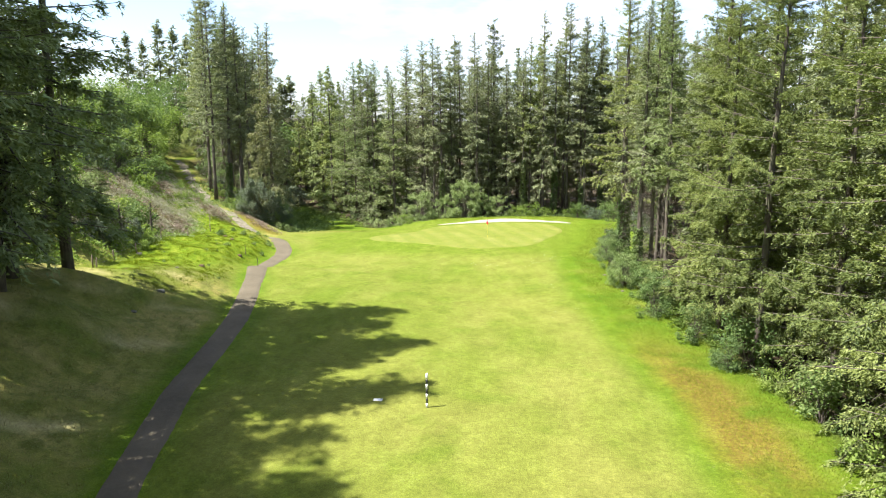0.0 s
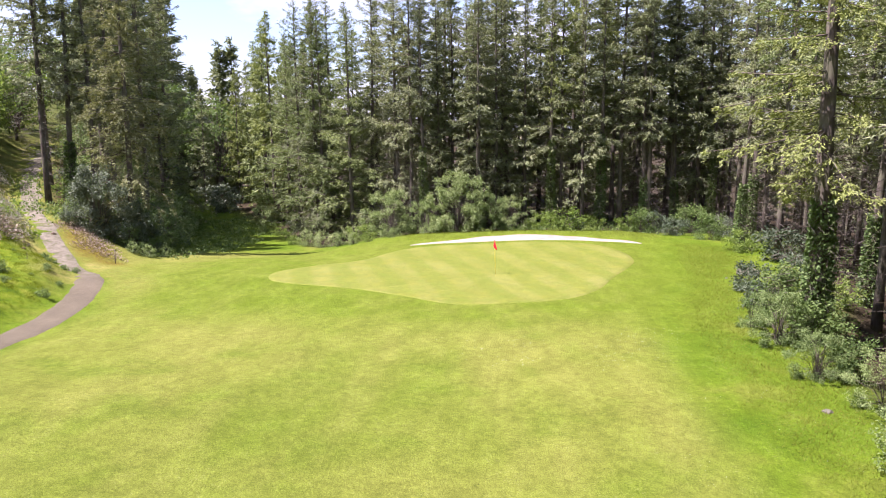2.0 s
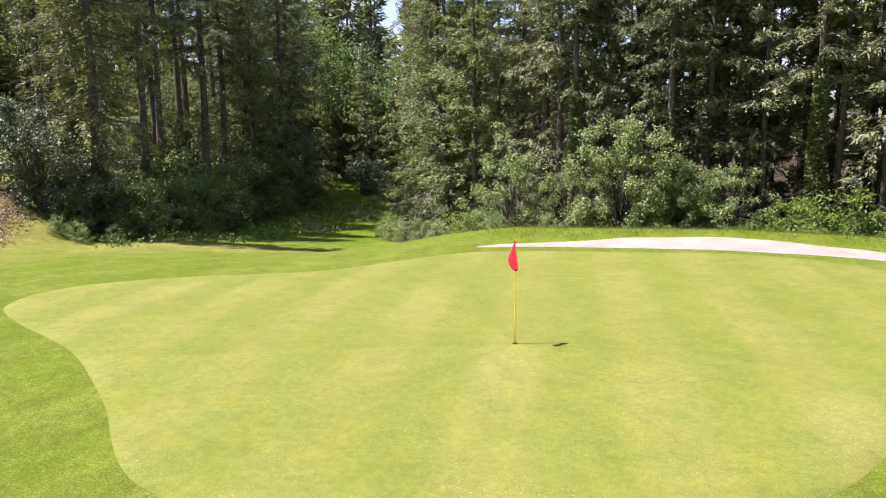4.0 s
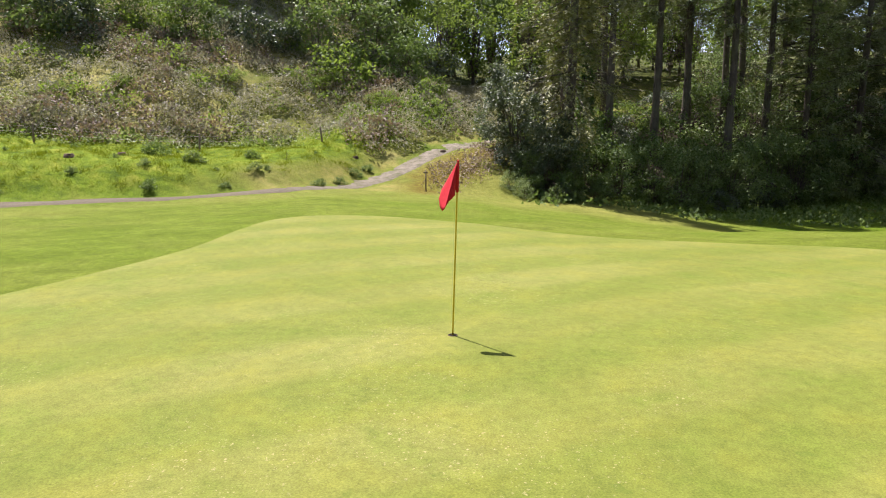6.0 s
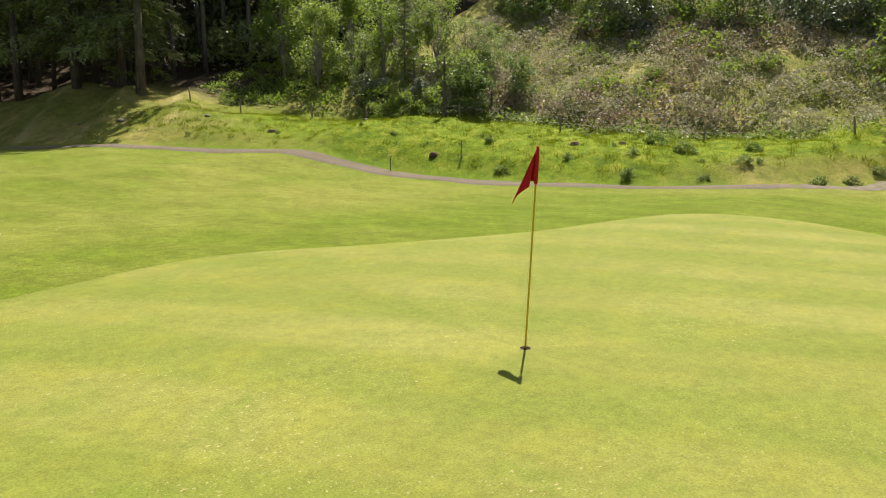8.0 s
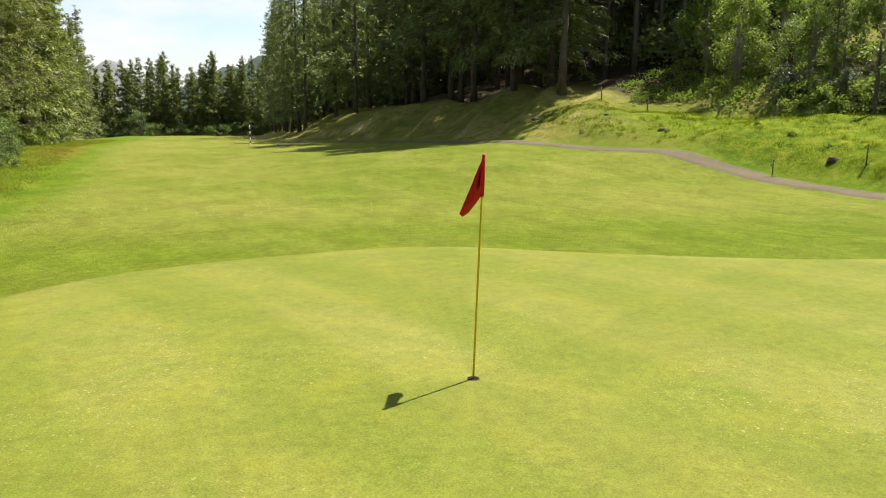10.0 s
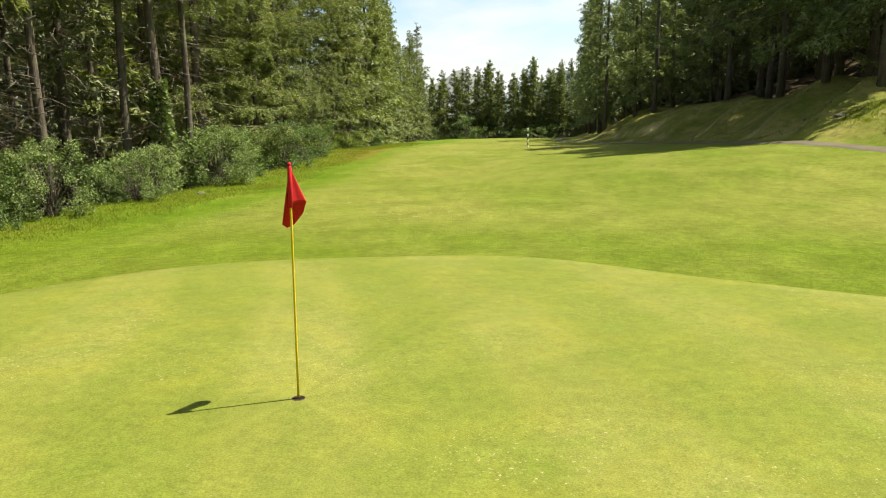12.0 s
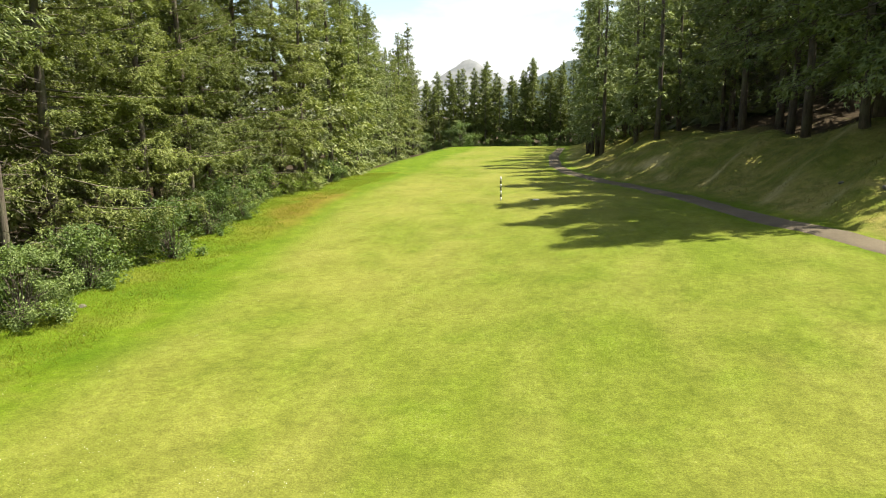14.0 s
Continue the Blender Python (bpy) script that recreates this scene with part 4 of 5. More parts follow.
# the clump west of the green
plant([weeping], [(-31.2, 12.4, 1.1)], rng, 1, 1.02)
plant(clump_firs, [(-37.4, 17.4), (-37.6, 20.7), (-40.4, 24.4), (-37.4, 26.0), (-44.2, 29.6), (-40.2, 30.6), (-42.4, 25.6), (-46.8, 32.6)], rng, 1.1, 1.3)
plant(skirt_firs, [(-48.6, 37.6), (-50.2, 43), (-39.6, 33.4), (-43.6, 36.5), (-42.6, 40.2), (-46.4, 46)], rng, 1.05, 1.25)
plant(mid_firs, [(-49.5, 41), (-50.5, 50), (-53, 46), (-57, 48), (-61, 57)], rng, 1.05, 1.25)
plant(inner_firs, [(-40.8, 15.5), (-43.4, 19.4)], rng, 1.1, 1.2)
plant(ivy_firs[1:], [(-39.0, 16.4)], rng, 1.1, 1.2)

# the wood on the bank
plant(low_firs[1:], [(-23.3, -45.7, 1.45)], rng, 0.99, 1.01)
plant(low_firs[:1], [(-22.2, -53.0, 1.46), (-24.0, -49.6, 1.42), (-24.4, -56.8, 1.44)], rng, 0.99, 1.01)
plant(bank_firs, [(-21.2, -60.5, 1.5), (-21.8, -66.2, 1.47), (-22.2, -70.6, 1.45), (-20.0, -74.2, 1.5), (-20.2, -80.0, 1.45)], rng, 0.98, 1.02)
plant(plain_firs, [(-28 - dx + rng.uniform(-1, 1), y + rng.uniform(-1.5, 1.5)) for dx, end in ((0, -53), (5, -50), (10.5, -50)) for y in np.arange(-80, end, 4.6)], rng, 1.1, 1.25)
plant(mid_dark, [(path_x(y) - 5.5 - 4.0 * smooth(-95, -78, y) - dx + rng.uniform(-1, 1), y + rng.uniform(-1, 1)) for dx, gap in ((0, 5.0), (5.5, 7.0)) for y in np.arange(-172, -78, gap)], rng)


def far_wood(name, label, models, spots, seed, lo, hi, needles=None):
    """Trees too many and too far to count, joined into one object."""
    g = np.random.default_rng(seed)
    shapes = []
    for ob in models:
        rows = []
        for c in ob.children:
            v = np.empty(len(c.data.vertices) * 3)
            c.data.vertices.foreach_get("co", v)
            rows.append((v.reshape(-1, 3), [tuple(p.vertices) for p in c.data.polygons], 0 if c.name.startswith("crown") else 1))
        shapes.append(rows)
    vs, fs, ms, o = [], [], [], 0
    for x, y in spots:
        k, a = g.uniform(lo, hi), g.uniform(0, 6.28)
        m = np.array(((math.cos(a), -math.sin(a), 0), (math.sin(a), math.cos(a), 0), (0, 0, 1))) * k
        for v, f, which in shapes[int(g.integers(len(shapes)))]:
            vs.append(v @ m.T + np.array((x, y, h(x, y))))
            fs.extend([tuple(i + o for i in q) for q in f])
            ms.extend([which] * len(f))
            o += len(v)
    ob = part(name, (np.concatenate(vs), fs), needles or NEEDLE_GREY, flat=True)
    ob.data.materials.append(BARK)
    ob.data.polygons.foreach_set("material_index", ms)
    return tagged(ob, label, "conifer wood", kind="stuff")


def jitter(spots, seed, by=1.6):
    g = np.random.default_rng(seed)
    return [(x + g.uniform(-by, by), y + g.uniform(-by, by)) for x, y in spots]


far_wood("far_wood", "distant conifers at the end of the fairway", far_firs, jitter([(x, y) for y in (-179, -184, -190, -196) for x in np.arange(-14, 40, 3.3)], 1), 2, 0.72, 0.88, NEEDLE_SUN)
far_wood("inner_wood", "slender plantation conifers standing close together", plain_firs, jitter([(x, y) for y in (41, 46) for x in np.arange(-20, 38, 3.4)] + [(edge_x(y) + dx, y) for dx in (23, 28) for y in np.arange(-64, 26, 5.0)], 9, 1.0), 10, 0.9, 1.1)
far_wood("deep_wood", "dense dark conifers deep in the wood", deep_firs,
         jitter([(edge_x(y) + dx, y) for dx in (35, 43) for y in np.arange(-120, 30, 6.5)]
                 + [(x, 78) for x in np.arange(-66, -32, 4.5)]
                + [(-44 - dx, y) for dx in (0, 6) for y in np.arange(-88, -46, 4.4)]
                + [(-32 - dx, y) for dx in (0, 7, 14) for y in np.arange(-135, -84, 6.0)]
                + [(path_x(y) - 17 - dx, y) for dx in (0, 7) for y in np.arange(-172, -84, 6.0)]
                + [(x, 60 - x * .5) for x in np.arange(-110, -50, 6)], 3), 4, 0.8, 1.1)

far_wood("sapling_wood", "dense young conifers behind the plantation", far_firs, jitter([(x, y) for y in (53, 61) for x in np.arange(-16 - (y - 40) * .7, 52, 4.0)], 5), 6, 0.62, 0.82)

# ---- broadleaf bushes and young trees ----
bushes = [leafy("bush", "pale green hazel bush with many stems", "bush", 81, 5.0, 3.0, 0.14, 9500, LEAF_PALE, clumps=75, group="bushes"),
          leafy("bush", "pale green hazel bush beside the sand bunker", "bush", 82, 6.6, 3.1, 0.15, 15000, LEAF_PALE, clumps=80, group="bushes")]
under = [leafy("shrub", "leafy green shrub at the edge of the wood", "shrub", 83, 2.4, 1.6, 0.16, 1900, LEAF_MID, clumps=26, group="shrubs at the wood's edge"),
         leafy("shrub", "leafy green shrub at the edge of the wood", "shrub", 84, 1.8, 1.4, 0.15, 1600, LEAF_GREY, clumps=26, group="shrubs at the wood's edge"),
         leafy("shrub", "leafy green shrub at the edge of the wood", "shrub", 85, 1.5, 1.5, 0.15, 1600, LEAF_FRESH, clumps=26, group="shrubs at the wood's edge")]
clump_shrubs = [leafy("shrub", "dense pale grey-green shrub in front of the clump of conifers", "shrub", 94, 3.6, 2.1, 0.155, 3800, LEAF_PALE, clumps=46, group="shrubs round the clump"),
                leafy("shrub", "dense green shrub in front of the clump of conifers", "shrub", 95, 4.4, 2.2, 0.155, 3600, LEAF_IVY, clumps=46, group="shrubs round the clump")]
glossy = leafy("holly_bush", "tall dark glossy-leaved bush beside the path", "bush", 86, 6.2, 2.8, 0.17, 13000, LEAF_GREY, clumps=60)
birches = [leafy("young_tree", "slender young broadleaf tree on the hillside", "tree", 87, 8.0, 2.4, 0.19, 5200, LEAF_BIRCH, BARK_PALE, 0.22, 24, "young trees"),
           leafy("young_tree", "slender young broadleaf tree on the hillside", "tree", 88, 6.5, 2.2, 0.19, 4400, LEAF_BIRCH, BARK_PALE, 0.18, 21, "young trees")]
oaks = [leafy("broadleaf_tree", "round-crowned broadleaf tree on the wooded hill", "tree", 89, 13, 5.0, 0.34, 3300, LEAF_MID, None, 0.16, 44, "hillside trees"),
        leafy("broadleaf_tree", "round-crowned broadleaf tree on the wooded hill", "tree", 90, 11, 4.6, 0.34, 3000, LEAF_FRESH, None, 0.14, 40, "hillside trees")]

plant(bushes[:1], [(-11.8, 26.0, 1.0), (-8.2, 25.8, .72), (0.4, 26.6, .72)], rng, 0.98, 1.02)
plant(bushes[1:], [(-4.9, 24.9, 1.0), (-1.9, 26.0, .62)], rng, 0.98, 1.02)
plant(under[2:], [(5.2, 26.2, 1.4), (3.4, 26.6, 1.0), (8.0, 27.0, .9), (-14.6, 26.4, 1.1), (11.6, 26.8, 1.0)], rng)
plant(under, [(12.5, 25.5, 1), (15, 22, 1), (17, 17, .9), (6.5, 27, .8), (14, 27, 1.1), (17, 25, 1.2), (19, 21, 1.2)], rng)
plant([glossy], [(-32.6, 9.9), (-29.9, 11.0, .7)], rng, 1, 1.02)
plant(clump_shrubs, [(lane_left(y) - 1.7 + rng.uniform(-.4, .3), y + rng.uniform(-.5, .5), np.interp(y, (10, 14, 30), (.5, .85, 1.1))) for y in np.arange(10.2, 48, 2.4)], rng)
plant(clump_shrubs + under[:1], [(lane_left(y) - 4.0 + rng.uniform(-.6, .6), y + rng.uniform(-.6, .6), np.interp(y, (12, 16, 30), (.8, 1.1, 1.5))) for y in np.arange(13, 50, 2.8)], rng)
plant(clump_shrubs[:1], [(-27.9, 8.9, .30), (-28.9, 8.4, .26), (-27.4, 10.4, .30), (-28.6, 11.8, .38)], rng)
plant(under, [(lane_left(y) - 0.9 + rng.uniform(-.3, .3), y, rng.uniform(.45, .8)) for y in np.arange(9.6, 30, 1.9)], rng)
plant([under[0], clump_shrubs[1]], [(-36.4, 22.6, 1.3), (-38.8, 21.8, 1.3), (-39.4, 27, 1.4), (-42.6, 31, 1.5), (-44.8, 27.4, 1.3), (-47, 29.6, 1.3), (-49.2, 33.4, 1.4), (-36.8, 16.6, 1.2)], rng)
plant(under, [(-34.9, 10.9, 1.0), (-37.0, 12.9, 1.0), (-35.5, 15.2, 1.3), (-38.6, 18.5, 1.3), (-41.5, 20.5, 1.2), (-44.5, 24.5, 1.3), (-41, 53, 2), (-44, 57, 2), (-31, 46, 1.3), (-35, 53, 1.4)], rng)
plant([clump_shrubs[0], under[2]], [(-12.8, 20.8, .36), (-14.6, 21.9, .42), (-16.4, 23.2, .44), (-18.4, 24.6, .46), (-20.4, 26.2, .5), (-22.4, 28.2, .55), (-24.2, 31, .6), (-26.2, 34.4, .7), (-28.4, 38, .8), (-31, 42, .9), (-10.4, 21.0, .36), (-7.6, 21.2, .38), (-5.0, 21.6, .4), (-2.0, 22.0, .42), (1.2, 22.6, .42), (4.4, 23.2, .42), (7.6, 24, .44)], rng)
# the thicket at the foot of the young trees
plant([glossy], [(-30.6, -30.2, .40), (-30.6, -25.8, .38)], rng, .97, 1.03)
plant(low_firs[1:], [(-31.8, -28.0, .34)], rng, .98, 1.02)
plant(bushes[:1], [(-33.6, -33.6, .75), (-35, -25, .8), (-34, -38.5, .8)], rng, .95, 1.05)
# along the edge of the wood beside the fairway
plant(bushes[:1], [(12.9, -25.0, .60), (12.6, -13.4, .50), (12.5, -17.8, .40), (13.6, -20.6, .44)], rng, .97, 1.03)
plant(clump_shrubs[1:], [(12.3, -10.6, .42), (13.5, -35.3, .66), (13.9, -29.8, .62), (15.0, -41.5, .66), (14.2, -8.4, .55), (15.6, -47, .5)], rng)
plant([under[0], under[2]], [(edge_x(y) + 2.4 + rng.uniform(-.3, .9), y, rng.uniform(.6, 1.2)) for y in np.arange(-75, -7, 4.1)], rng)
plant(under, [(13.6, -7.2, .8), (14.2, -3.3, 0.9), (15.5, -4.5, .7), (17.5, -6, 1), (18.5, 0, 1), (19, 6, 1.2), (18, 10, 1)], rng)
plant([under[0], clump_shrubs[1]], [(x, -173 - rng.uniform(0, 3), rng.uniform(0.8, 1.5)) for x in np.arange(-8, 36, 3.1)], rng)
plant(birches, [(-33, -31), (-31.5, -36), (-35.5, -28), (-36, -37), (-38, -32), (-33.5, -42)], rng, .8, 1.1)
plant(under, [(-29.5, -27.5, .9), (-30.5, -24.8, 1), (-32, -23.5, 1.1), (-31.5, -30, 1), (-27.5, -41, .7)], rng)
plant(oaks[:1], [(-52, 62), (-57, 66), (-62, 62), (-49, 70), (-55, 74), (-66, 70), (-47, 80), (-60, 80), (-71, 66)], rng, 1.0, 1.3)
hill = [(x + rng.uniform(-2, 2), y + rng.uniform(-2, 2)) for x in (-56.5, -63, -71, -80) for y in np.arange(-40, 30, 7)]
plant(oaks, hill, rng, .75, 1.05)
plant(under, [(-46 + rng.uniform(-2.5, 2), y, rng.uniform(1.2, 2.3)) for y in np.arange(-28, 8, 2.2)], rng)
plant([under[0], under[2]], [(-30.5, -25.5, 1.2), (-32, -22.5, 1.2), (-31, -28.5, 1.3), (-34, -20.6, 1.1), (-34, -25, 1.5)], rng)
plant(under[2:], [(-41, -7, .6), (-43, -2, .8), (-38, -13, .5), (-45, -14, .6), (-36.5, -16, .4), (-40, 2.5, .6), (-39, 5.5, .7), (-42.5, 6, .9)], rng)
plant(oaks, [(-62, 26), (-66, 34), (-72, 42), (-64, 20), (-70, 28), (-78, 50), (-58, 18), (-74, 36), (-62, 40), (-70, 52), (-80, 60)], rng, .9, 1.2)
plant(oaks, [(-57.5, 27), (-60, 34), (-63.5, 42), (-68, 36), (-56, 20.5)], rng, .8, 1.0)
plant(oaks[1:], [(-52, 16), (-56, 24), (-60, 33), (-66, 44), (-50, 8)], rng, .6, .8)
plant(oaks, [(-61 - dx + rng.uniform(-1.5, 1.5), y) for dx in (0, 9) for y in np.arange(-50, 20, 9)], rng, .8, 1.1)

# ---- the meadow by the path: fence, stumps, seedlings ----


def fence_post_model():
    root = thing("fence_post", "weathered wooden fence post in the long grass", "fence post", "fence posts")
    part("post", tube([(0, 0, -0.3), (0.01, 0, 0.4), (0, 0.01, 0.85), (0.005, 0.0, 0.93)], [0.055, 0.052, 0.05, 0.02], 8), WOOD_OLD, root)
    part("staple", tube([(0.05, 0, 0.72), (0.065, 0, 0.74), (0.05, 0, 0.76)], [0.004, 0.004, 0.004], 5), WIRE, root)
    return root


FENCE = ((-24.4, -41.5), (-26.2, -38.3), (-28.0, -33.0), (-28.6, -28.6), (-29.8, -22.0), (-30.4, -15.5), (-31.4, -7.8), (-34.3, -1.4))
post = fence_post_model()
for x, y in FENCE:
    copy_thing(post, pose(x, y, h(x, y), rng.uniform(-5, 5), rng.uniform(-5, 5), rng.uniform(0, 360)))
for z in (0.45, 0.74):
    run = []
    for (x0, y0), (x1, y1) in zip(FENCE, FENCE[1:]):
        a, b = Vector((x0, y0, h(x0, y0) + z)), Vector((x1, y1, h(x1, y1) + z))
        run += [a.lerp(b, k) - Vector((0, 0, 0.10 * math.sin(math.pi * k))) for k in (0, .25, .5, .75)]
    wire = thing("fence_wire", "sagging rusty fence wire strung between the posts", "fence wire", "fence wires")
    part("strand", tube(run, [0.006] * len(run), 4), WIRE, wire)


def stump_model(seed):
    g = np.random.default_rng(seed)
    root = thing("tree_stump", "old rotten tree stump in the rough grass", "tree stump", "tree stumps")
    bm, n = bmesh.new(), 14
    loops = []
    for r, z in ((0.52, -0.2), (0.44, 0.03), (0.36, 0.12), (0.34, 0.21), (0.29, 0.23), (0.10, 0.20)):
        loops.append([bm.verts.new((r * (1 + g.normal(0, .1)) * math.cos(6.283 * k / n), r * (1 + g.normal(0, .1)) * math.sin(6.283 * k / n), z + g.normal(0, .02))) for k in range(n)])
    for a, b in zip(loops, loops[1:]):
        for k in range(n):
            bm.faces.new((a[k], a[(k + 1) % n], b[(k + 1) % n], b[k]))
    bm.faces.new(loops[-1])
    part("stump", bm, STUMP_WOOD, root)
    return root


stumps = [stump_model(1), stump_model(2)]
plant(stumps, [(-22.1, -30.2), (-23.4, -19.1), (-26.8, -12.8), (-28.3, -10.9), (-33.6, 5.6, .7), (-32.2, 0.4, .6)], rng, .5, .62)


def rock_model(seed, label):
    g = np.random.default_rng(seed)
    root = thing("rock", label, "rock", "rocks")
    bm = bmesh.new()
    bmesh.ops.create_icosphere(bm, subdivisions=2, radius=0.4)
    for v in bm.verts:
        v.co *= 1 + 0.30 * noise.noise(v.co * 3 + Vector((seed, 0, 0)))
        v.co.z *= 0.55
    part("stone", bm, ROCK, root, flat=True)
    return root


rocks = [rock_model(5, "half-buried mossy grey rock on the bank")]
plant(rocks, [(-21.5, -35.6, .45), (-28.4, -28.6, .6), (-19.5, -42, .8), (-18.9, -46.4, .5), (12.45, -27.3, .4), (11.7, -20.9, .4), (15.6, 1.6, 1.6)], rng)

seedlings = [conifer("conifer_seedling", "small planted conifer seedling in the meadow", 91, 1.15, 0.36, 0.05, 0.10, NEEDLE_DARK, 0.0, 1.6, 0)]
plant(seedlings, [(-23.4, -17.4), (-21.2, -20.2), (-29.2, -3.2, .5), (-29.9, -23.4, 4.2), (-31.2, -26.6, 3.2), (-31.6, -21.0, 2.6)], rng, .7, .85)
tufts = [leafy("low_bush", "low dark green bush in the meadow grass", "bush", 92, 0.55, 0.55, 0.09, 700, LEAF_MID, clumps=7, group="low bushes")]
plant(tufts, [(-24.2, -8.8, .8), (-26.0, -9.4, .6), (-22.8, -14.6, .6), (-27.2, -1.6, .7), (-28.6, -0.6, .6), (-30.2, 0.2, .7), (-31.2, 1.0, .6), (-25.4, -5.8, .5), (-27.5, -7.5, 1.1), (-29.3, -9.6, 1.1), (-27.0, -4.6, .8), (-25.5, -17, .7), (-24.6, -12, .6), (-29.8, -5.0, .7)], rng)
plant(tufts, [(path_x(y) - rng.uniform(2.2, 9.5), y, rng.uniform(.22, .38)) for y in np.arange(-34, 0, 2.3)], rng)


def sign_post(x, y):
    root = thing("sign_post", "small wooden post with a notice board beside the path", "sign post")
    part("post", tube([(0, 0, -0.3), (0, 0, 0.6), (0, 0, 1.12)], [0.035, 0.034, 0.032], 8), WOOD_OLD, root)
    bm = bmesh.new()
    bmesh.ops.create_cube(bm, size=1, matrix=Matrix.Translation((0.04, -0.02, 0.98)) @ Matrix.Diagonal((0.03, 0.24, 0.07, 1)))
    bmesh.ops.bevel(bm, geom=bm.edges[:], offset=0.006, segments=1, affect="EDGES")
    part("board", bm, WOOD_OLD, root)
    root.location = (x, y, h(x, y))


sign_post(-27.6, 3.7)

# ---- ground cover ----


def cover(name, label, category, seed, spots, leaf, spread, leaves, each, upright=0.6, shape=4, mound=0.3):
    """Leaves or grass in low tufts over a stretch of ground; nobody could count them."""
    g = np.random.default_rng(seed)
    spots = np.asarray(spots)
    n = len(spots)
    c = np.repeat(spots, each, 0) + g.normal(0, spread, (n * each, 2))
    z = height(c[:, 0], c[:, 1]) + g.uniform(0, 1, n * each) * mound * np.repeat(g.uniform(.3, 1.2, n), each)
    b = np.column_stack([c, z])
    d = unit(g.normal(0, 1, (n * each, 3)) * (1 - upright) + np.array((0, 0, upright))) * leaf * g.uniform(.5, 1.3, (n * each, 1))
    sd = unit(np.cross(d, g.normal(0, 1, (n * each, 3)))) * leaf * (0.3 if shape == 4 else 0.06)
    ob = part(name, blades(b, b + d, sd, shape), leaves, flat=True)
    return tagged(ob, label, category, kind="stuff")


def scatter(seed, n, x0, x1, y0, y1, keep=None):
    g = np.random.default_rng(seed)
    p = np.column_stack([g.uniform(x0, x1, n), g.uniform(y0, y1, n)])
    return p[keep(p[:, 0], p[:, 1])] if keep else p


def on_hill(x, y):
    s = path_x(y) - x
    return (s > 10.8 - 8.5 * smooth(-4, 3, y)) & (y > -30) & (x > -57)


def thicket(name, label, category, seed, spots, leaf, each, leaves, low, high):
    """Overlapping mounds of leaves that hide the slope under them."""
    g = np.random.default_rng(seed)
    spots = np.asarray(spots)
    n = len(spots)
    r, t = np.repeat(g.uniform(0.5, 1.1, n), each)[:, None], np.repeat(g.uniform(low, high, n), each)
    a, q = g.uniform(0, 6.283, n * each), np.sqrt(g.uniform(0, 1, n * each))
    c = np.repeat(spots, each, 0) + np.column_stack([np.cos(a) * q, np.sin(a) * q]) * r
    b = np.column_stack([c, height(c[:, 0], c[:, 1]) + t * np.sqrt(np.clip(1 - q ** 2, 0, 1)) * g.uniform(0.75, 1.1, n * each)])
    d = unit(np.column_stack([np.cos(a) * q, np.sin(a) * q, 0.5 * np.ones(n * each)]) + g.normal(0, .6, (n * each, 3))) * leaf * g.uniform(.5, 1.4, (n * each, 1))
    sd = unit(np.cross(d, g.normal(0, .7, (n * each, 3)) + np.array((0, 0, 1.)))) * leaf * 0.32
    return tagged(part(name, blades(b, b + d, sd, 4), leaves, flat=True), label, category, kind="stuff")


thicket("brambles", "tangled pale bramble thicket covering the hillside", "brambles", 101, scatter(1, 1800, -57, -30, -30, 22, on_hill), 0.135, 125, LEAF_BRAMBLE, 0.3, 1.0)
thicket("dead_bracken", "brown dead bracken and bare bramble canes on the slope", "dead bracken", 114, scatter(24, 460, -46, -31, -22, 4, lambda x, y: on_hill(x, y) & (np.sin(x * 0.55 + 0.8) + np.sin(y * 0.42) > 0.0)), 0.2, 46, LEAF_DEAD, 0.5, 1.05)
thicket("scrub", "low scrub and dead bracken on the earth beside the path", "scrub", 109, scatter(18, 170, -35, -28, 3.5, 10.5, lambda x, y: (x > path_x(y) + 1.9) & (x < path_x(y) + 5) & (y > 4.5)), 0.13, 34, LEAF_DEAD, 0.05, 0.22)
thicket("bracken", "low green bracken and ferns along the fence", "bracken", 106, np.concatenate([scatter(11, 300, -38, -28, -46, -24, lambda x, y: path_x(y) - 11.3 > x), scatter(12, 40, -36, -28, -24, 2, lambda x, y: (path_x(y) - 10 > x) & (path_x(y) - 12.2 < x))]), 0.22, 40, LEAF_FRESH, 0.3, 0.8)
thicket("nettles", "belt of pale nettles and bindweed behind the fence", "nettles", 113, scatter(23, 520, -42, -27, -26, 3, lambda x, y: (path_x(y) - 9.6 > x) & (path_x(y) - 12.0 < x)), 0.16, 30, LEAF_PALE, 0.25, 0.6)
thicket("ferns", "clumps of yellow-green ferns among the brambles", "ferns", 111, scatter(21, 130, -54, -35, -28, 8, on_hill), 0.2, 60, LEAF_FRESH, 0.7, 1.3)
cover("long_grass", "lush unmown meadow grass beside the path", "long grass", 102,
      scatter(2, 9500, -36, -19, -42, 4, lambda x, y: (path_x(y) - 1.8 > x) & (path_x(y) - 12 < x)), 0.10, 0.25, GRASS_LONG, 13, 0.5, 3, 0.02)
cover("grass_tussocks", "tussocks of fresh green grass in the meadow", "grass tussocks", 115,
      scatter(26, 1100, -36, -19, -42, 3, lambda x, y: (path_x(y) - 2.0 > x) & (path_x(y) - 11 < x)), 0.22, 0.14, GRASS_LONG, 26, 0.62, 3, 0.03)
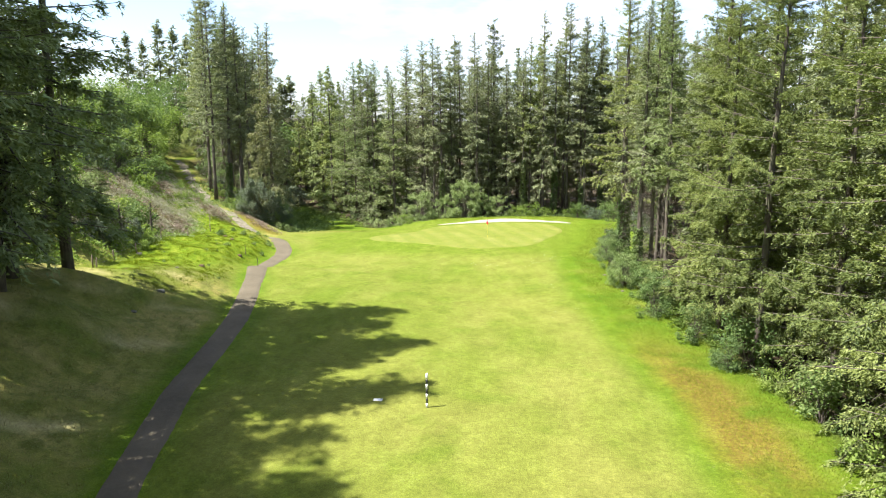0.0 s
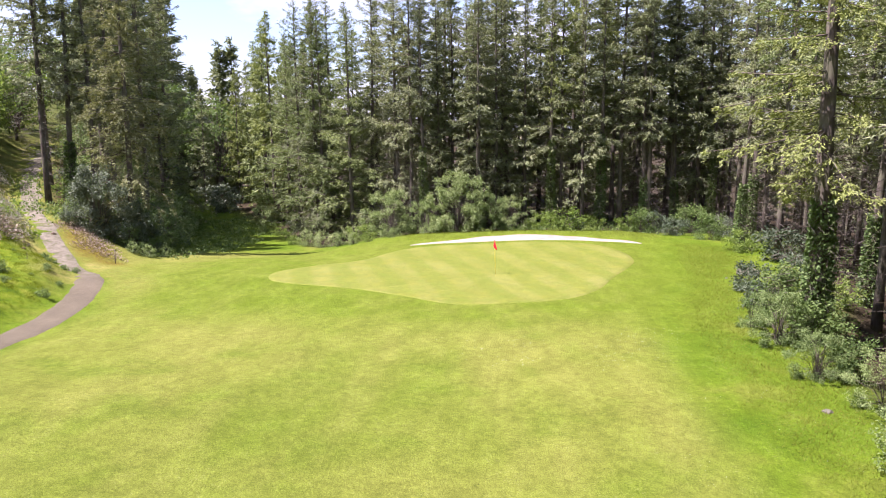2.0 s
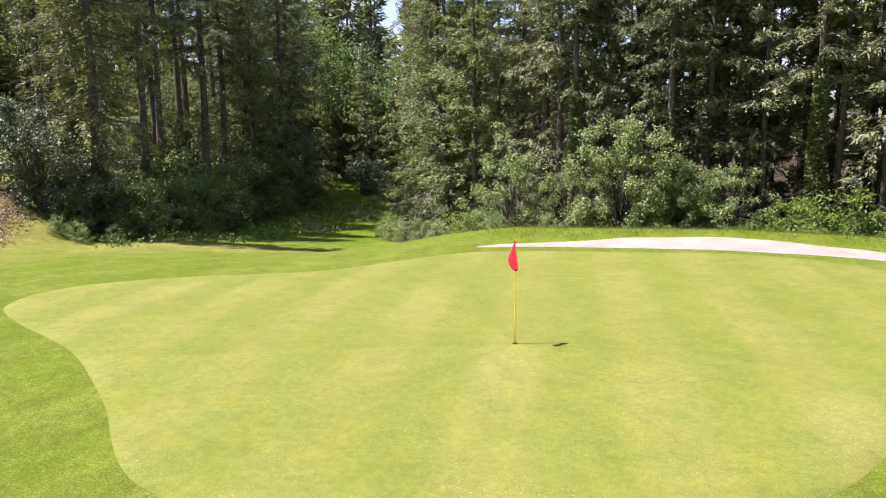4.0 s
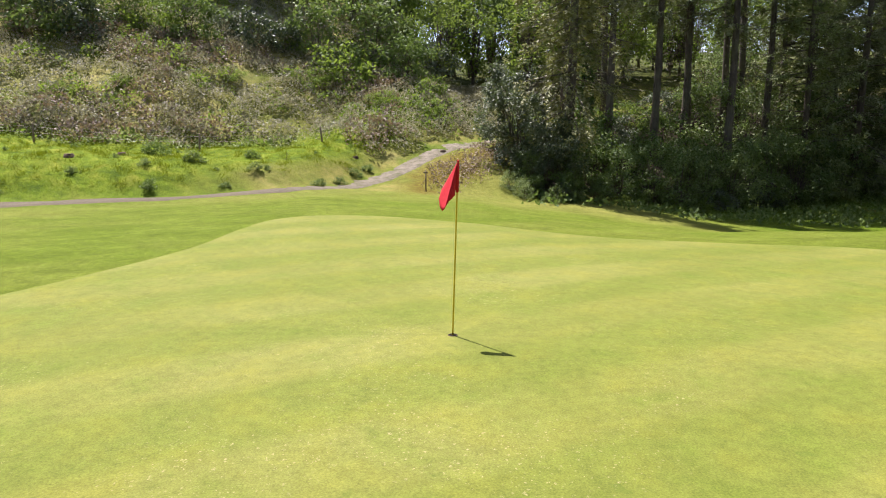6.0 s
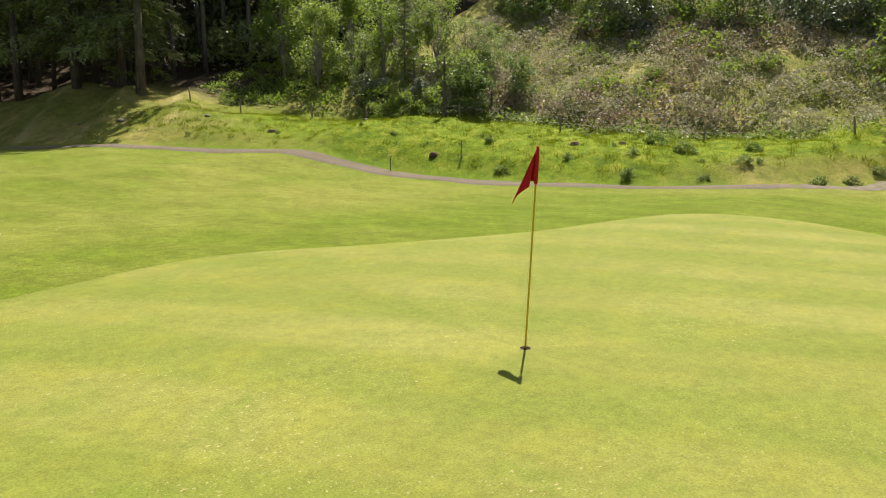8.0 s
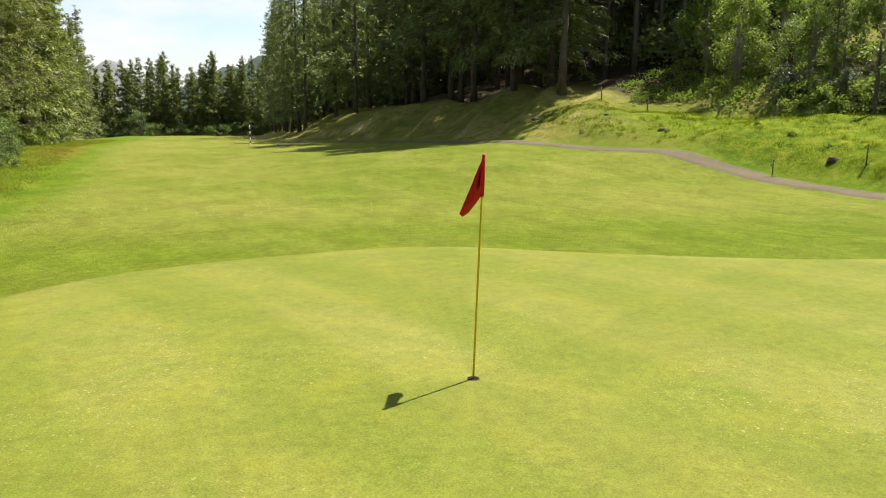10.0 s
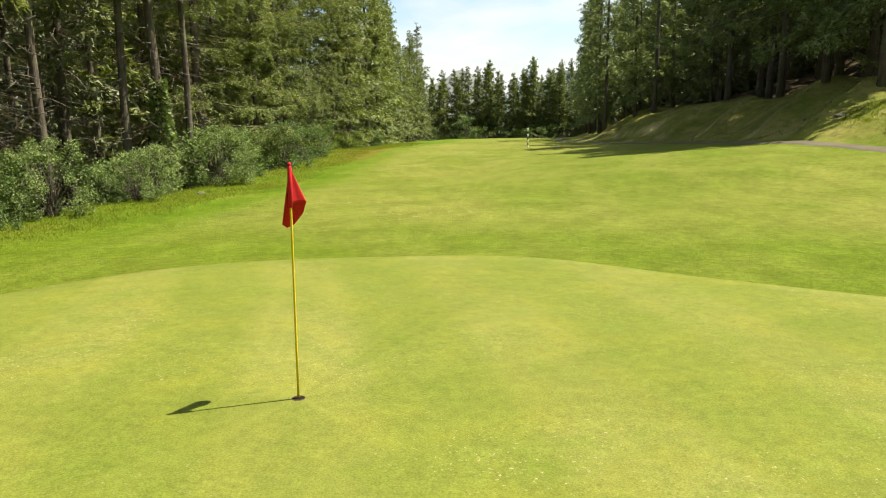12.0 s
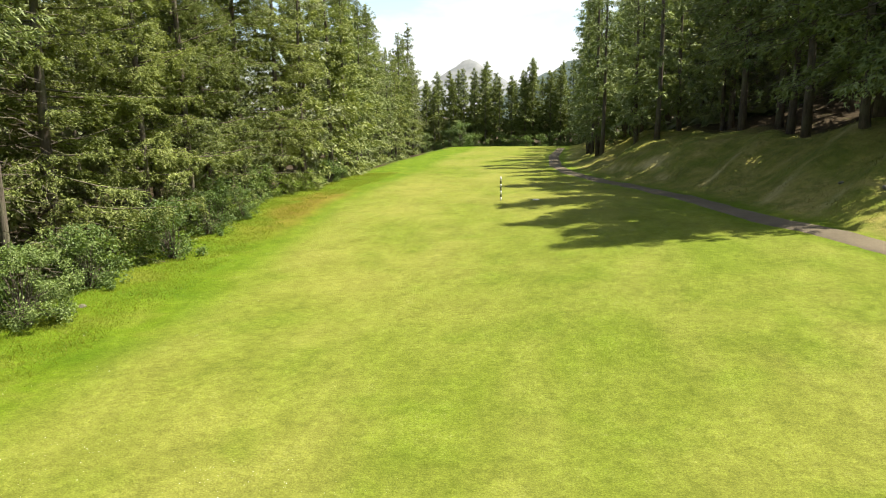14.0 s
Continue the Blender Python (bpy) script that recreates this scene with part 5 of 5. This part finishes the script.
cover("bank_grass", "pale dry grass tufts on the mossy bank", "grass tufts", 108,
      scatter(17, 2600, -24, -8, -95, -33, lambda x, y: (path_x(y) - 1.8 > x) & (path_x(y) - 11 < x)), 0.20, 0.2, GRASS_DRY, 8, 0.55, 3, 0.02)
cover("rough_grass", "rough grass along the edge of the wood", "long grass", 103,
      scatter(3, 15000, 8, 19, -80, 12, lambda x, y: (x > edge_x(y) - 2.2) & (x < edge_x(y) + 2.2)), 0.13, 0.34, GRASS_ROUGH, 12, 0.5, 3, 0.02)
cover("lip_grass", "unmown grass on the lip behind the bunker", "long grass", 112,
      scatter(22, 900, -9, 12.5, 15.6, 18.4, lambda x, y: y > 16.2 - 0.02 * (x - 2) ** 2), 0.12, 0.2, GRASS_ROUGH, 12, 0.75, 3, 0.02)
cover("undergrowth", "low ferns and brambles under the conifers", "undergrowth", 104,
      np.concatenate([scatter(4, 800, 13, 40, -60, 25, lambda x, y: x > edge_x(y) + 2.5), scatter(5, 800, -16, 36, 23, 40, lambda x, y: y > 24 - 0.2 * x), scatter(6, 900, -48, -24, 9, 45, lambda x, y: x < -25 - 0.1 * (y - 10))]),
      0.26, 0.5, LEAF_MID, 12, 0.45, 4, 0.5)

cover("clover_flowers", "patches of small white clover flowers in the rough", "flowers", 105,
      np.concatenate([scatter(7, 26, 6.2, 8.8, -14, -10.8), scatter(8, 22, 4.6, 7.4, -17.5, -13.5), scatter(9, 30, -1.5, 2.5, -17, -13.5), scatter(10, 30, 6, 11, -40, -16)]), 0.02, 0.4, WHITE, 6, 0.3, 4, 0.03)

thicket("understorey", "dense dark saplings and brush deep in the wood", "undergrowth", 107,
        np.concatenate([scatter(13, 240, -46, -35, -92, -46), scatter(16, 160, -40, -22, -130, -84)]), 0.5, 40, NEEDLE_DARK, 1.5, 4.0)

# ---- distance ----


def far_hill(name, label, x, y, wide, deep, tall, seed, material):
    g = np.random.default_rng(seed)
    n = 40
    u = np.linspace(-1, 1, n)
    U, V = np.meshgrid(u, u)
    r = np.hypot(U, V)
    Z = tall * np.clip(1 - r, 0, 1) ** 1.1 * (1 + 0.12 * np.sin(U * 9 + seed) * np.cos(V * 7)) + tall * 0.05 * np.sin(U * 23) * np.cos(V * 19 + seed) * (r < 0.9) - 8
    idx = np.arange(n * n).reshape(n, n)
    f = np.stack([idx[:-1, :-1], idx[:-1, 1:], idx[1:, 1:], idx[1:, :-1]], -1).reshape(-1, 4)
    ob = part(name, (np.stack([x + U * wide, y + V * deep, Z], -1).reshape(-1, 3), f), material)
    tagged(ob, label, "hill", kind="structure")


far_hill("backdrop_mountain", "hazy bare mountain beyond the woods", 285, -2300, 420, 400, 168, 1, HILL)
far_hill("backdrop_hill", "hazy wooded hill beyond the woods", -215, -1500, 430, 300, 215, 2, HILL_WOODED)

for model in near_firs + edge_firs + inner_firs + mixed_firs + plain_firs + clump_firs + skirt_firs + mid_firs + far_firs + deep_firs + [weeping, ivy_giant] + low_firs + mid_dark + near_inner + ivy_firs + bank_firs + bushes + under + clump_shrubs + [glossy] + birches + oaks + [post] + stumps + rocks + seedlings + tufts:
    hide_model(model)
